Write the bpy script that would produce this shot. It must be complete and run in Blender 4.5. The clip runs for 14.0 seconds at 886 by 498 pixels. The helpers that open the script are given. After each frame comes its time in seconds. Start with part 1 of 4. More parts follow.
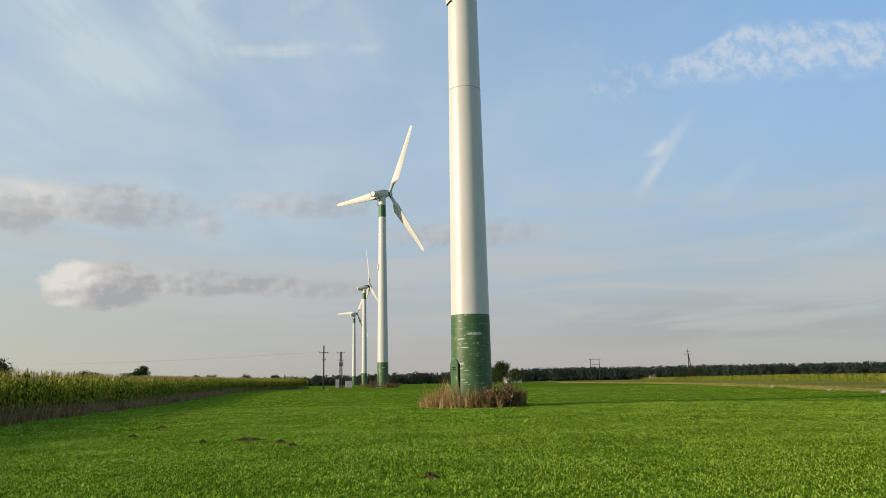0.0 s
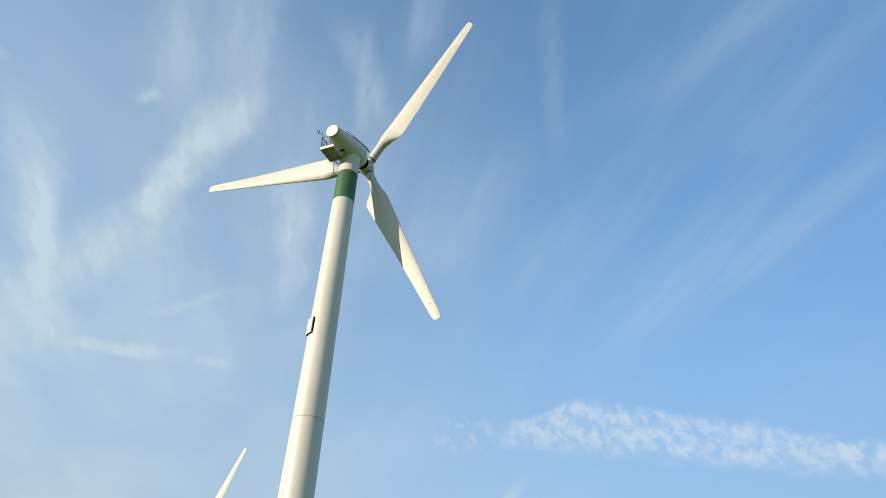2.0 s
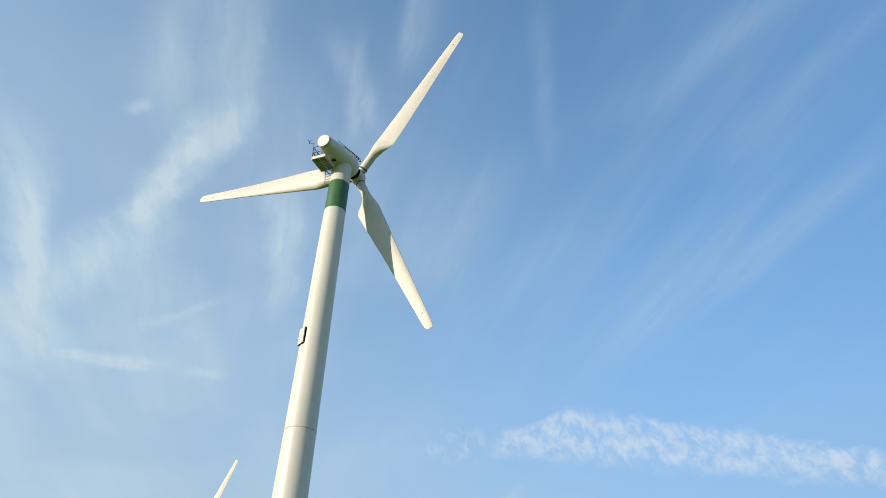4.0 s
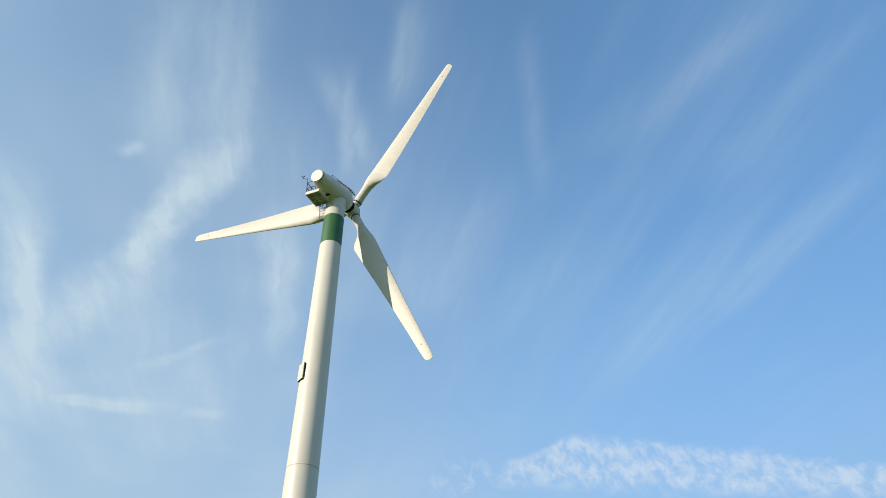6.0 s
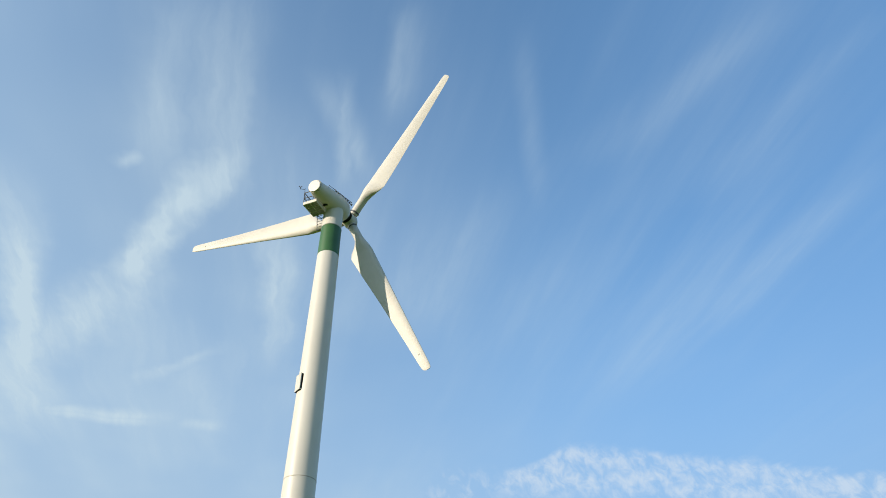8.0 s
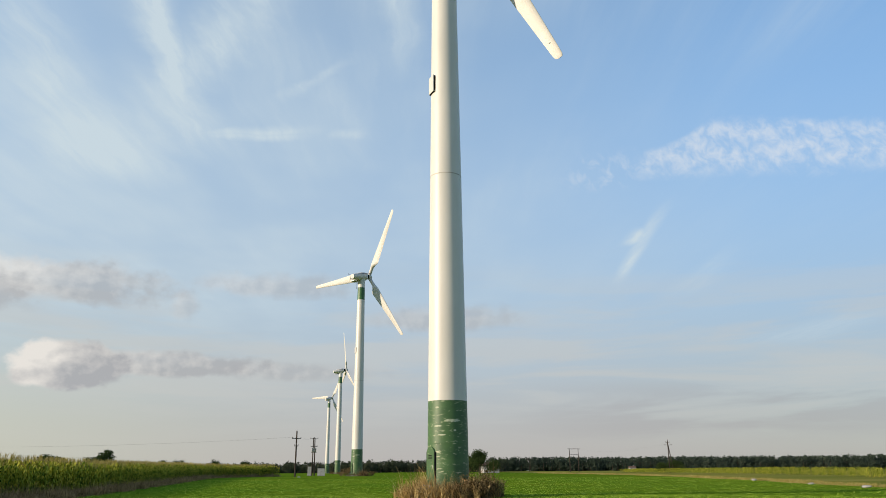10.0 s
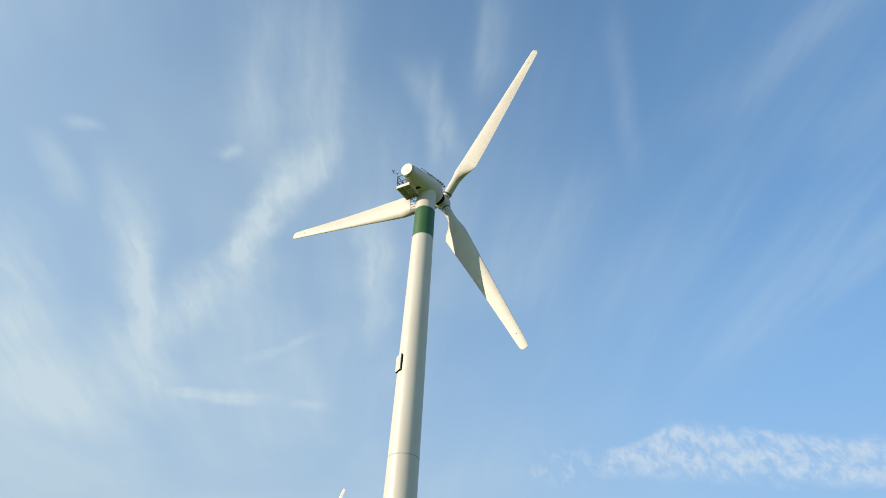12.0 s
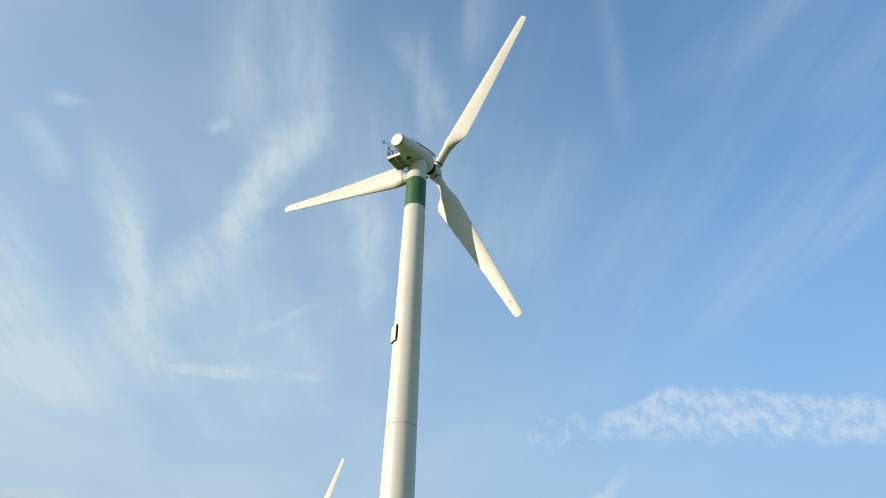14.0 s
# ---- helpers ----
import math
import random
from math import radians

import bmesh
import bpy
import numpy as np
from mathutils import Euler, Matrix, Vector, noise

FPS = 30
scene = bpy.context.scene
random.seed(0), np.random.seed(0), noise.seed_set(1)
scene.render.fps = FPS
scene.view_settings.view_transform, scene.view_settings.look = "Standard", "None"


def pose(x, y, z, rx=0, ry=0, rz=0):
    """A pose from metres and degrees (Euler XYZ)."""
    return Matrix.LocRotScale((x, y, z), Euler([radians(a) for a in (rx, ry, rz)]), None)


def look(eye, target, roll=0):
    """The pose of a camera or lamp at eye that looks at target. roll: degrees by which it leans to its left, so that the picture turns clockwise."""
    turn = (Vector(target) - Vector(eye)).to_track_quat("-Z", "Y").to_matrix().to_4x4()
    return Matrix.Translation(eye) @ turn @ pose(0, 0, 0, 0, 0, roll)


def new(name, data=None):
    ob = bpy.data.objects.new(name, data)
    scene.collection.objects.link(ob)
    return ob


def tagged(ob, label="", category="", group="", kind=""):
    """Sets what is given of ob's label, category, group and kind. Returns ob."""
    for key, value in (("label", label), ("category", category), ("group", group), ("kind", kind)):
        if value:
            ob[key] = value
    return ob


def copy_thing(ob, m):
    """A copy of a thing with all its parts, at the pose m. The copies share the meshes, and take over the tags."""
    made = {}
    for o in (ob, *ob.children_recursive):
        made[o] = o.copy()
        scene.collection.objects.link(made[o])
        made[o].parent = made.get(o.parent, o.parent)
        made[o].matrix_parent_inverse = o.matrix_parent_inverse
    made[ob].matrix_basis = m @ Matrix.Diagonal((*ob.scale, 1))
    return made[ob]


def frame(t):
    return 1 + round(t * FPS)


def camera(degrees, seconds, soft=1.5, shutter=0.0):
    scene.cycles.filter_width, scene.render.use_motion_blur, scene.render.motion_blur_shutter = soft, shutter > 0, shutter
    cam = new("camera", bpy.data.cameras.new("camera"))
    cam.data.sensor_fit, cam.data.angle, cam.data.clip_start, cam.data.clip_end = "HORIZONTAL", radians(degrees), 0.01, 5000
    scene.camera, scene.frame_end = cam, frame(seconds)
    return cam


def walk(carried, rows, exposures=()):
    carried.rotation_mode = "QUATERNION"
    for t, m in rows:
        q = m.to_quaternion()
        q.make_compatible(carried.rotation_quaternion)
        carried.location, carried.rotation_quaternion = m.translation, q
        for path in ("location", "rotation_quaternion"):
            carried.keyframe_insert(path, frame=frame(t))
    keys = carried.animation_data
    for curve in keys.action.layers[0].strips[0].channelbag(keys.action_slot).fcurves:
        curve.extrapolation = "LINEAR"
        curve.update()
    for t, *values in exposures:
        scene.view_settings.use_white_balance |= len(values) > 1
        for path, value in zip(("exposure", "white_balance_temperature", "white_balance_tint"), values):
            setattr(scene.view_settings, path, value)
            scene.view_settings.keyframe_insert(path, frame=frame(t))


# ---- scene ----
cam = camera(61.84, 14.0, soft=0.6)
EYE = (0.0, 0.0, 1.7)
walk(cam, [
    (0.0, pose(*EYE, 100.22, 1.06, -0.00)),
    (0.5, pose(*EYE, 110.53, 0.22, -4.85)),
    (1.0, pose(*EYE, 119.61, -1.20, -9.66)),
    (1.5, pose(*EYE, 124.70, -2.27, -12.88)),
    (2.0, pose(*EYE, 126.19, -2.51, -14.13)),
    (2.5, pose(*EYE, 126.67, -2.35, -14.35)),
    (3.0, pose(*EYE, 126.84, -2.35, -14.54)),
    (5.5, pose(*EYE, 127.91, -0.51, -13.66)),
    (6.0, pose(*EYE, 129.22, -0.03, -13.35)),
    (6.5, pose(*EYE, 129.82, 0.05, -13.51)),
    (7.0, pose(*EYE, 130.08, 0.16, -13.47)),
    (7.5, pose(*EYE, 130.12, 0.00, -13.62)),
    (8.0, pose(*EYE, 129.99, 0.20, -13.42)),
    (8.5, pose(*EYE, 127.19, 0.75, -11.39)),
    (9.0, pose(*EYE, 119.20, 0.53, -7.30)),
    (9.2, pose(*EYE, 115.21, 0.64, -5.29)),
    (9.5, pose(*EYE, 110.20, 0.60, -3.00)),
    (9.9, pose(*EYE, 107.00, 0.42, -1.90)),
    (10.4, pose(*EYE, 106.40, 0.30, -1.70)),
    (10.8, pose(*EYE, 108.50, 0.20, -2.30)),
    (11.1, pose(*EYE, 113.60, 0.00, -3.30)),
    (11.3, pose(*EYE, 117.73, -0.19, -4.13)),
    (11.5, pose(*EYE, 122.25, -1.07, -5.09)),
    (12.0, pose(*EYE, 128.27, -2.88, -6.55)),
    (12.5, pose(*EYE, 128.97, -3.27, -6.17)),
    (13.0, pose(*EYE, 128.41, -2.71, -5.32)),
    (13.5, pose(*EYE, 127.16, -1.98, -5.08)),
    (14.0, pose(*EYE, 125.92, -1.45, -6.18)),
], [(0, -0.03, 6800, 13), (1.0, 0.06, 6850, 13), (2.0, 0.08, 6500, 10), (8.0, 0.08, 6350, 10), (9.0, 0.08, 6750, 12), (11.3, 0.08, 6750, 13), (12.2, 0.08, 6500, 10), (14, 0.08, 6500, 10)])

# Sky: Nishita daylight with haze and thin high cloud laid over it by direction
SUN_AZ, SUN_EL = 250.0, 14.5     # compass-like angle from +y towards +x, and height


def make_world():
    w = bpy.data.worlds.new("evening_sky")
    scene.world = w
    w.use_nodes = True
    nt = w.node_tree
    nt.nodes.clear()
    L = nt.links

    def put(sock, v):
        if isinstance(v, (int, float)):
            sock.default_value = v
        elif isinstance(v, tuple):
            sock.default_value = v if len(v) == len(sock.default_value) else (*v, 1)
        else:
            L.new(v, sock)

    def m(op, a, b=0.0, c=0.0):
        n = nt.nodes.new("ShaderNodeMath")
        n.operation = op
        for s, v in zip(n.inputs, (a, b, c)):
            put(s, v)
        return n.outputs[0]

    def mul(*v):
        r = v[0]
        for o in v[1:]:
            r = m("MULTIPLY", r, o)
        return r

    def add(*v):
        r = v[0]
        for o in v[1:]:
            r = m("ADD", r, o)
        return r

    def ss(v, a, b, lo=0.0, hi=1.0):
        n = nt.nodes.new("ShaderNodeMapRange")
        n.interpolation_type = "SMOOTHSTEP"
        for s, q in zip(n.inputs, (v, a, b, lo, hi)):
            put(s, q)
        return n.outputs[0]

    def vec(x, y, z=0.0):
        n = nt.nodes.new("ShaderNodeCombineXYZ")
        for s, v in zip(n.inputs, (x, y, z)):
            put(s, v)
        return n.outputs[0]

    def noi(v, scale, detail=4.0, rough=0.55, warp=0.0):
        n = nt.nodes.new("ShaderNodeTexNoise")
        put(n.inputs["Vector"], v)
        n.inputs["Scale"].default_value = scale
        n.inputs["Detail"].default_value = detail
        n.inputs["Roughness"].default_value = rough
        n.inputs["Distortion"].default_value = warp
        return n.outputs[0]

    def mix(f, a, b):
        n = nt.nodes.new("ShaderNodeMix")
        n.data_type = "RGBA"
        n.clamp_factor = True
        put(n.inputs[0], f)
        put(n.inputs[6], a)
        put(n.inputs[7], b)
        return n.outputs[2]

    tc = nt.nodes.new("ShaderNodeTexCoord")
    sep = nt.nodes.new("ShaderNodeSeparateXYZ")
    L.new(tc.outputs["Generated"], sep.inputs[0])
    x, y, z = sep.outputs
    az = mul(m("ARCTAN2", x, y), 57.2958)
    el = mul(m("ARCSINE", z), 57.2958)

    sky = nt.nodes.new("ShaderNodeTexSky")
    sky.sky_type = "NISHITA"
    sky.sun_disc = False
    sky.sun_elevation, sky.sun_rotation = radians(SUN_EL), radians(SUN_AZ)
    sky.air_density, sky.dust_density, sky.ozone_density = 1.0, 0.6, 1.5
    col = sky.outputs[0]

    # deeper evening blue than the clear-air model gives
    tint = nt.nodes.new("ShaderNodeMix")
    tint.data_type, tint.blend_type = "RGBA", "MULTIPLY"
    tint.inputs[0].default_value = 1
    L.new(col, tint.inputs[6])
    tint.inputs[7].default_value = (*SKY_TINT, 1)
    col = mix(ss(az, 18.0, 58.0, 0.0, 0.45), tint.outputs[2], FAR_BLUE)

    # haze that thickens towards the horizon
    hz = m("POWER", ss(el, 42.0, 0.0), 1.25)
    haze = mix(ss(el, 0.0, 13.0), HAZE_LOW, HAZE_HIGH)
    haze = mix(ss(az, 4.0, 34.0), haze, mix(ss(el, 0.0, 16.0), HAZE_FAR_LOW, HAZE_FAR_HIGH))
    haze = mix(mul(ss(az, 0.0, -40.0), ss(el, 18.0, 1.0), 0.9), haze, HAZE_SUN)
    col = mix(mul(hz, ss(az, 8.0, 50.0, 0.95, 0.86)), col, haze)

    # sheet of high cloud, seen in perspective: its fibres run along y
    zz = m("MAXIMUM", z, 0.06)
    px, py = m("DIVIDE", x, zz), m("DIVIDE", y, zz)
    bend = m("SUBTRACT", noi(vec(mul(px, 1.1), mul(py, 0.9), 3.1), 1.0, 2.0, 0.5), 0.5)
    curl = m("SUBTRACT", noi(vec(mul(px, 5.0), mul(py, 4.0), 8.1), 1.0, 4.0, 0.6), 0.5)
    curl = mul(curl, ss(az, 18.0, -6.0, 0.08, 1.0))
    bx = add(px, mul(bend, ss(az, 18.0, -6.0, 0.03, 0.06)), mul(curl, 0.10))
    by = add(py, mul(bend, 0.05), mul(curl, 0.11))
    fib = noi(vec(mul(bx, 8.0), mul(py, 0.9), 1.7), 1.0, 5.0, 0.58)
    fine = noi(vec(mul(bx, 24.0), mul(py, 2.6), 6.7), 1.0, 4.0, 0.6)
    broad = noi(vec(mul(px, 1.9), mul(py, 1.1), 7.3), 1.0, 3.0, 0.5)
    veil = mul(ss(fib, 0.34, 0.72), ss(broad, 0.30, 0.66), ss(az, 30.0, -24.0, 0.11, 0.26), ss(fine, 0.3, 0.7, 0.7, 1.15), ss(el, 12.0, 36.0, 0.25, 1.0))
    soft = mul(ss(broad, 0.25, 0.75, 0.55, 1.0), ss(az, 36.0, -28.0, 0.02, 0.66), ss(el, 60.0, 38.0, 0.3, 1.0))

    def streak(x0, y0, x1, y1, w0, w1, strength):
        """A soft wisp on the sheet from one point to another, its width changing on the way."""
        ll = math.hypot(x1 - x0, y1 - y0)
        dx, dy = (x1 - x0) / ll, (y1 - y0) / ll
        qx, qy = m("SUBTRACT", bx, x0), m("SUBTRACT", by, y0)
        s = m("DIVIDE", add(mul(qx, dx), mul(qy, dy)), ll)
        d = m("ABSOLUTE", m("SUBTRACT", mul(qx, dy), mul(qy, dx)))
        body = m("POWER", ss(m("DIVIDE", d, ss(s, 0.0, 1.0, w0, w1)), 1.9, 0.0), 1.25)
        return mul(body, ss(s, -0.35, 0.3), ss(s, 1.35, 0.7), 1.05 * strength)

    wisps = None
    for row in WISPS:
        s = streak(*row)
        wisps = s if wisps is None else m("MAXIMUM", wisps, s)
    shred = noi(vec(mul(bx, 40.0), mul(by, 9.0), 2.2), 1.0, 5.0, 0.65)
    wisps = mul(wisps, ss(fine, 0.28, 0.72, 0.7, 1.25), ss(fib, 0.2, 0.7, 0.8, 1.15), ss(shred, 0.3, 0.7, 0.85, 1.1))
    cirrus = m("MINIMUM", add(veil, soft, wisps), 0.9)
    col = mix(mul(cirrus, ss(el, 3.0, 15.0)), col, CIRRUS)

    # rippled strip of small cloudlets across the fibres
    rag = m("SUBTRACT", noi(vec(mul(px, 9.0), mul(py, 4.0), 2.0), 1.0, 4.0, 0.6), 0.5)
    top = add(1.93, mul(rag, 0.20), ss(px, 0.92, 0.72, 0.0, 0.26))
    bot = add(2.40, mul(rag, 0.22), ss(px, 0.8, 2.6, 0.03, -0.16))
    inside = mul(ss(py, top, add(top, 0.10)), ss(py, add(bot, 0.05), add(bot, -0.16)), ss(px, 0.70, 0.80), ss(px, 4.2, 2.6))
    tuft = noi(vec(mul(add(az, mul(el, 0.3)), 1.0), mul(el, 0.85), 4.0), 1.0, 6.0, 0.62, 0.4)
    puff = mul(inside, ss(tuft, 0.34, 0.70, 0.12, 1.0))
    faint = mul(ss(px, 0.48, 0.60), ss(px, 0.80, 0.70), ss(py, 2.15, 2.35), ss(py, 2.62, 2.45), ss(tuft, 0.45, 0.7), 0.5)
    col = mix(mul(add(puff, faint), 0.6), col, PUFF)

    # low streaky bands over the horizon
    bands = noi(vec(mul(az, 0.05), mul(el, 0.42), 11.0), 1.0, 5.0, 0.55, 0.3)
    lowb = mul(ss(bands, 0.42, 0.62), ss(el, 17.0, 8.0), ss(el, 1.0, 6.0))
    col = mix(mul(lowb, 0.5), col, LOWBAND)
    col = mix(mul(ss(bands, 0.52, 0.40), ss(el, 7.0, 4.5), ss(el, 1.5, 3.0), ss(az, 2.0, 18.0), 0.35), col, GREY)

    # cumulus and grey shreds on the left, billows shaded from the sun's side
    def billow(da, de):
        return noi(vec(mul(add(az, da), 0.55), mul(add(el, de), 0.7), 0.5), 1.0, 6.0, 0.52)

    lump = m("SUBTRACT", billow(0.0, 0.0), 0.5)
    relief = mul(m("SUBTRACT", billow(0.0, 0.0), billow(-0.45, 0.3)), 1.5)
    for a0, e0, ra, re, flat, warp, se, amount, lit in CLOUDS:
        qa = m("DIVIDE", m("SUBTRACT", az, a0), ra)
        qe = m("DIVIDE", m("SUBTRACT", el, e0), re)
        qe = m("MULTIPLY", qe, ss(qe, -0.05, 0.05, flat, 1.0))
        r = add(m("SQRT", add(mul(qa, qa), mul(qe, qe))), mul(lump, warp))
        mask = ss(r, 1.0 + se, 1.0 - se)
        side = mul(add(ss(qa, 0.5, -0.8), ss(qe, -0.6, 0.8, -0.15, 0.3)), lit)
        face = m("MINIMUM", m("MAXIMUM", add(side, relief), 0.0), 1.0)
        col = mix(mul(mask, amount), col, mix(face, CLOUD_GREY, CLOUD_LIT))

    bg = nt.nodes.new("ShaderNodeBackground")
    L.new(col, bg.inputs[0])
    bg.inputs[1].default_value = SKY
    out = nt.nodes.new("ShaderNodeOutputWorld")
    L.new(bg.outputs[0], out.inputs[0])


SKY = 0.15
HAZE_FAR_LOW, HAZE_FAR_HIGH = (2.45, 2.42, 2.5), (1.75, 2.15, 2.8)
FAR_BLUE = (0.78, 1.78, 3.5)
SKY_TINT = (1.28, 1.65, 1.81)
HAZE_LOW, HAZE_HIGH, HAZE_SUN = (2.85, 2.8, 2.85), (2.27, 2.7, 3.27), (3.45, 3.6, 3.1)
CIRRUS, PUFF, LOWBAND, GREY = (3.7, 4.5, 4.9), (4.6, 5.0, 5.3), (3.5, 3.65, 3.55), (2.3, 2.3, 2.45)
CLOUD_LIT, CLOUD_GREY = (5.0, 4.95, 4.7), (2.5, 2.66, 2.82)
# wisps on the sheet: start, end, half widths, strength
WISPS = [
    (-0.575, 1.256, -0.67, 1.971, 0.046, 0.056, 0.5), (-0.625, 1.775, -0.358, 1.419, 0.075, 0.055, 0.36),
    (-0.38, 1.445, -0.264, 1.174, 0.04, 0.031, 0.44), (-0.281, 1.213, -0.153, 0.979, 0.032, 0.038, 0.46),
    (-0.167, 1.019, -0.16, 0.663, 0.043, 0.048, 0.22), (-0.274, 0.992, -0.23, 0.683, 0.037, 0.039, 0.14),
    (0.053, 0.998, 0.027, 0.798, 0.015, 0.015, 0.26), (0.094, 0.776, 0.103, 0.625, 0.013, 0.017, 0.2),
    (-0.029, 1.654, -0.04, 1.217, 0.038, 0.029, 0.26), (-0.35, 1.067, -0.314, 1.034, 0.015, 0.012, 0.24),
    (-0.639, 1.01, -0.573, 1.02, 0.019, 0.016, 0.18), (-0.692, 1.067, -0.703, 1.223, 0.03, 0.038, 0.2),
    (-0.846, 1.361, -1.063, 1.956, 0.081, 0.118, 0.26), (-0.362, 1.873, -0.185, 1.68, 0.023, 0.017, 0.16),
    (-0.71, 2.095, -0.362, 2.074, 0.038, 0.034, 0.3), (-0.262, 2.116, -0.167, 2.106, 0.035, 0.035, 0.18),
    (0.774, 0.578, 0.755, 0.86, 0.028, 0.04, 0.15), (1.017, 0.829, 0.965, 1.283, 0.04, 0.064, 0.15),
    (0.628, 0.542, 0.508, 0.814, 0.033, 0.051, 0.1), (0.324, 1.028, 0.254, 1.453, 0.073, 0.101, 0.14),
    (0.077, 0.961, 0.005, 0.804, 0.022, 0.026, 0.2), (0.111, 0.803, 0.108, 0.626, 0.025, 0.026, 0.16),
    (-0.044, 1.499, -0.07, 1.174, 0.034, 0.03, 0.26), (0.795, 0.481, 0.781, 0.668, 0.022, 0.032, 0.09),
    (0.412, 0.942, 0.297, 0.664, 0.019, 0.018, 0.1), (0.9, 1.589, 0.895, 1.089, 0.102, 0.099, 0.08),
    (1.082, 3.788, 0.989, 2.881, 0.032, 0.028, 0.5), (0.986, 3.239, 0.973, 3.038, 0.045, 0.035, 0.6),
    (3.0, 4.868, 2.957, 5.953, 0.19, 0.332, 0.42), (4.391, 7.222, 4.398, 10.472, 0.485, 0.615, 0.3),
    (1.492, 3.403, 1.555, 4.2, 0.057, 0.097, 0.16), (-0.678, 1.736, -0.735, 2.215, 0.072, 0.122, 0.3),
    (-0.975, 1.843, -1.049, 2.386, 0.115, 0.175, 0.25), (-0.678, 2.115, -0.384, 2.107, 0.035, 0.031, 0.3),
]
# clouds: az, el, half width, half height, flatness below, raggedness, soft edge, amount, sunlit share
CLOUDS = [
    (-18.2, 7.35, 6.4, 1.05, 1.5, 1.1, 0.28, 0.78, 0.45), (-9.5, 7.15, 5.0, 0.6, 1.0, 1.3, 0.5, 0.5, 0.15),
    (-25.1, 6.95, 3.9, 1.85, 1.3, 0.8, 0.14, 0.95, 1.0),
    (-25.3, 12.7, 6.0, 1.45, 1.3, 1.7, 0.4, 0.66, 0.75), (-31.5, 11.6, 3.6, 1.4, 1.3, 1.6, 0.4, 0.62, 0.7),
    (-10.8, 13.4, 5.2, 0.95, 1.3, 1.6, 0.5, 0.48, 0.45), (2.0, 11.2, 5.0, 0.95, 1.2, 1.6, 0.5, 0.46, 0.25), (-17.6, 11.7, 0.9, 1.0, 1.0, 1.4, 0.5, 0.4, 0.5),
    (-38.0, 8.0, 5.0, 2.0, 1.8, 1.2, 0.3, 0.8, 0.8),
]
make_world()
sun_data = bpy.data.lights.new("sun", "SUN")
sun_data.energy, sun_data.angle, sun_data.color = 4.8, radians(0.6), (1.0, 0.84, 0.65)
sun = new("sun", sun_data)
sun_from = Vector((math.sin(radians(SUN_AZ)) * math.cos(radians(SUN_EL)), math.cos(radians(SUN_AZ)) * math.cos(radians(SUN_EL)), math.sin(radians(SUN_EL))))
sun.matrix_world = look(sun_from * 300, (0, 0, 0))


# ---- materials ----
def material(name, ramp, scale=3.0, rough=0.6, metal=0.0, bump=0.0, bump_scale=40.0, detail=6.0, per_piece=0.0, stretch=(1, 1, 1), translucent=0.0):
    """A surface whose base colour runs through ramp [(position, rgb), ...] by two sizes of noise."""
    mt = bpy.data.materials.new(name)
    mt.use_nodes = True
    nt = mt.node_tree
    bs = nt.nodes["Principled BSDF"]
    bs.inputs["Roughness"].default_value, bs.inputs["Metallic"].default_value = rough, metal
    bs.inputs["Specular IOR Level"].default_value = 0.5 if rough < 0.6 else 0.0
    tc = nt.nodes.new("ShaderNodeTexCoord")
    mp = nt.nodes.new("ShaderNodeMapping")
    mp.inputs["Scale"].default_value = stretch
    nt.links.new(tc.outputs["Object"], mp.inputs[0])
    n1 = nt.nodes.new("ShaderNodeTexNoise")
    n1.inputs["Scale"].default_value, n1.inputs["Detail"].default_value = scale, detail
    n1.inputs["Roughness"].default_value = 0.62
    nt.links.new(mp.outputs[0], n1.inputs["Vector"])
    fac = n1.outputs[0]
    if per_piece:
        geo = nt.nodes.new("ShaderNodeNewGeometry")
        ma = nt.nodes.new("ShaderNodeMath")
        ma.operation = "MULTIPLY_ADD"
        ma.inputs[1].default_value, ma.inputs[2].default_value = per_piece, -per_piece / 2
        nt.links.new(geo.outputs["Random Per Island"], ma.inputs[0])
        mb = nt.nodes.new("ShaderNodeMath")
        nt.links.new(fac, mb.inputs[0])
        nt.links.new(ma.outputs[0], mb.inputs[1])
        fac = mb.outputs[0]
    cr = nt.nodes.new("ShaderNodeValToRGB")
    els = cr.color_ramp.elements
    for i, (p, c) in enumerate(ramp):
        e = els[i] if i < 2 else els.new(p)
        e.position, e.color = p, (*c, 1)
    nt.links.new(fac, cr.inputs[0])
    nt.links.new(cr.outputs[0], bs.inputs["Base Color"])
    if bump:
        n2 = nt.nodes.new("ShaderNodeTexNoise")
        n2.inputs["Scale"].default_value, n2.inputs["Detail"].default_value = bump_scale, 4
        nt.links.new(mp.outputs[0], n2.inputs["Vector"])
        b = nt.nodes.new("ShaderNodeBump")
        b.inputs["Strength"].default_value, b.inputs["Distance"].default_value = bump, 0.02
        nt.links.new(n2.outputs[0], b.inputs["Height"])
        nt.links.new(b.outputs[0], bs.inputs["Normal"])
    if translucent:
        tr = nt.nodes.new("ShaderNodeBsdfTranslucent")
        nt.links.new(cr.outputs[0], tr.inputs[0])
        mx = nt.nodes.new("ShaderNodeMixShader")
        mx.inputs[0].default_value = translucent
        nt.links.new(bs.outputs[0], mx.inputs[1])
        nt.links.new(tr.outputs[0], mx.inputs[2])
        nt.links.new(mx.outputs[0], nt.nodes["Material Output"].inputs[0])
    return mt


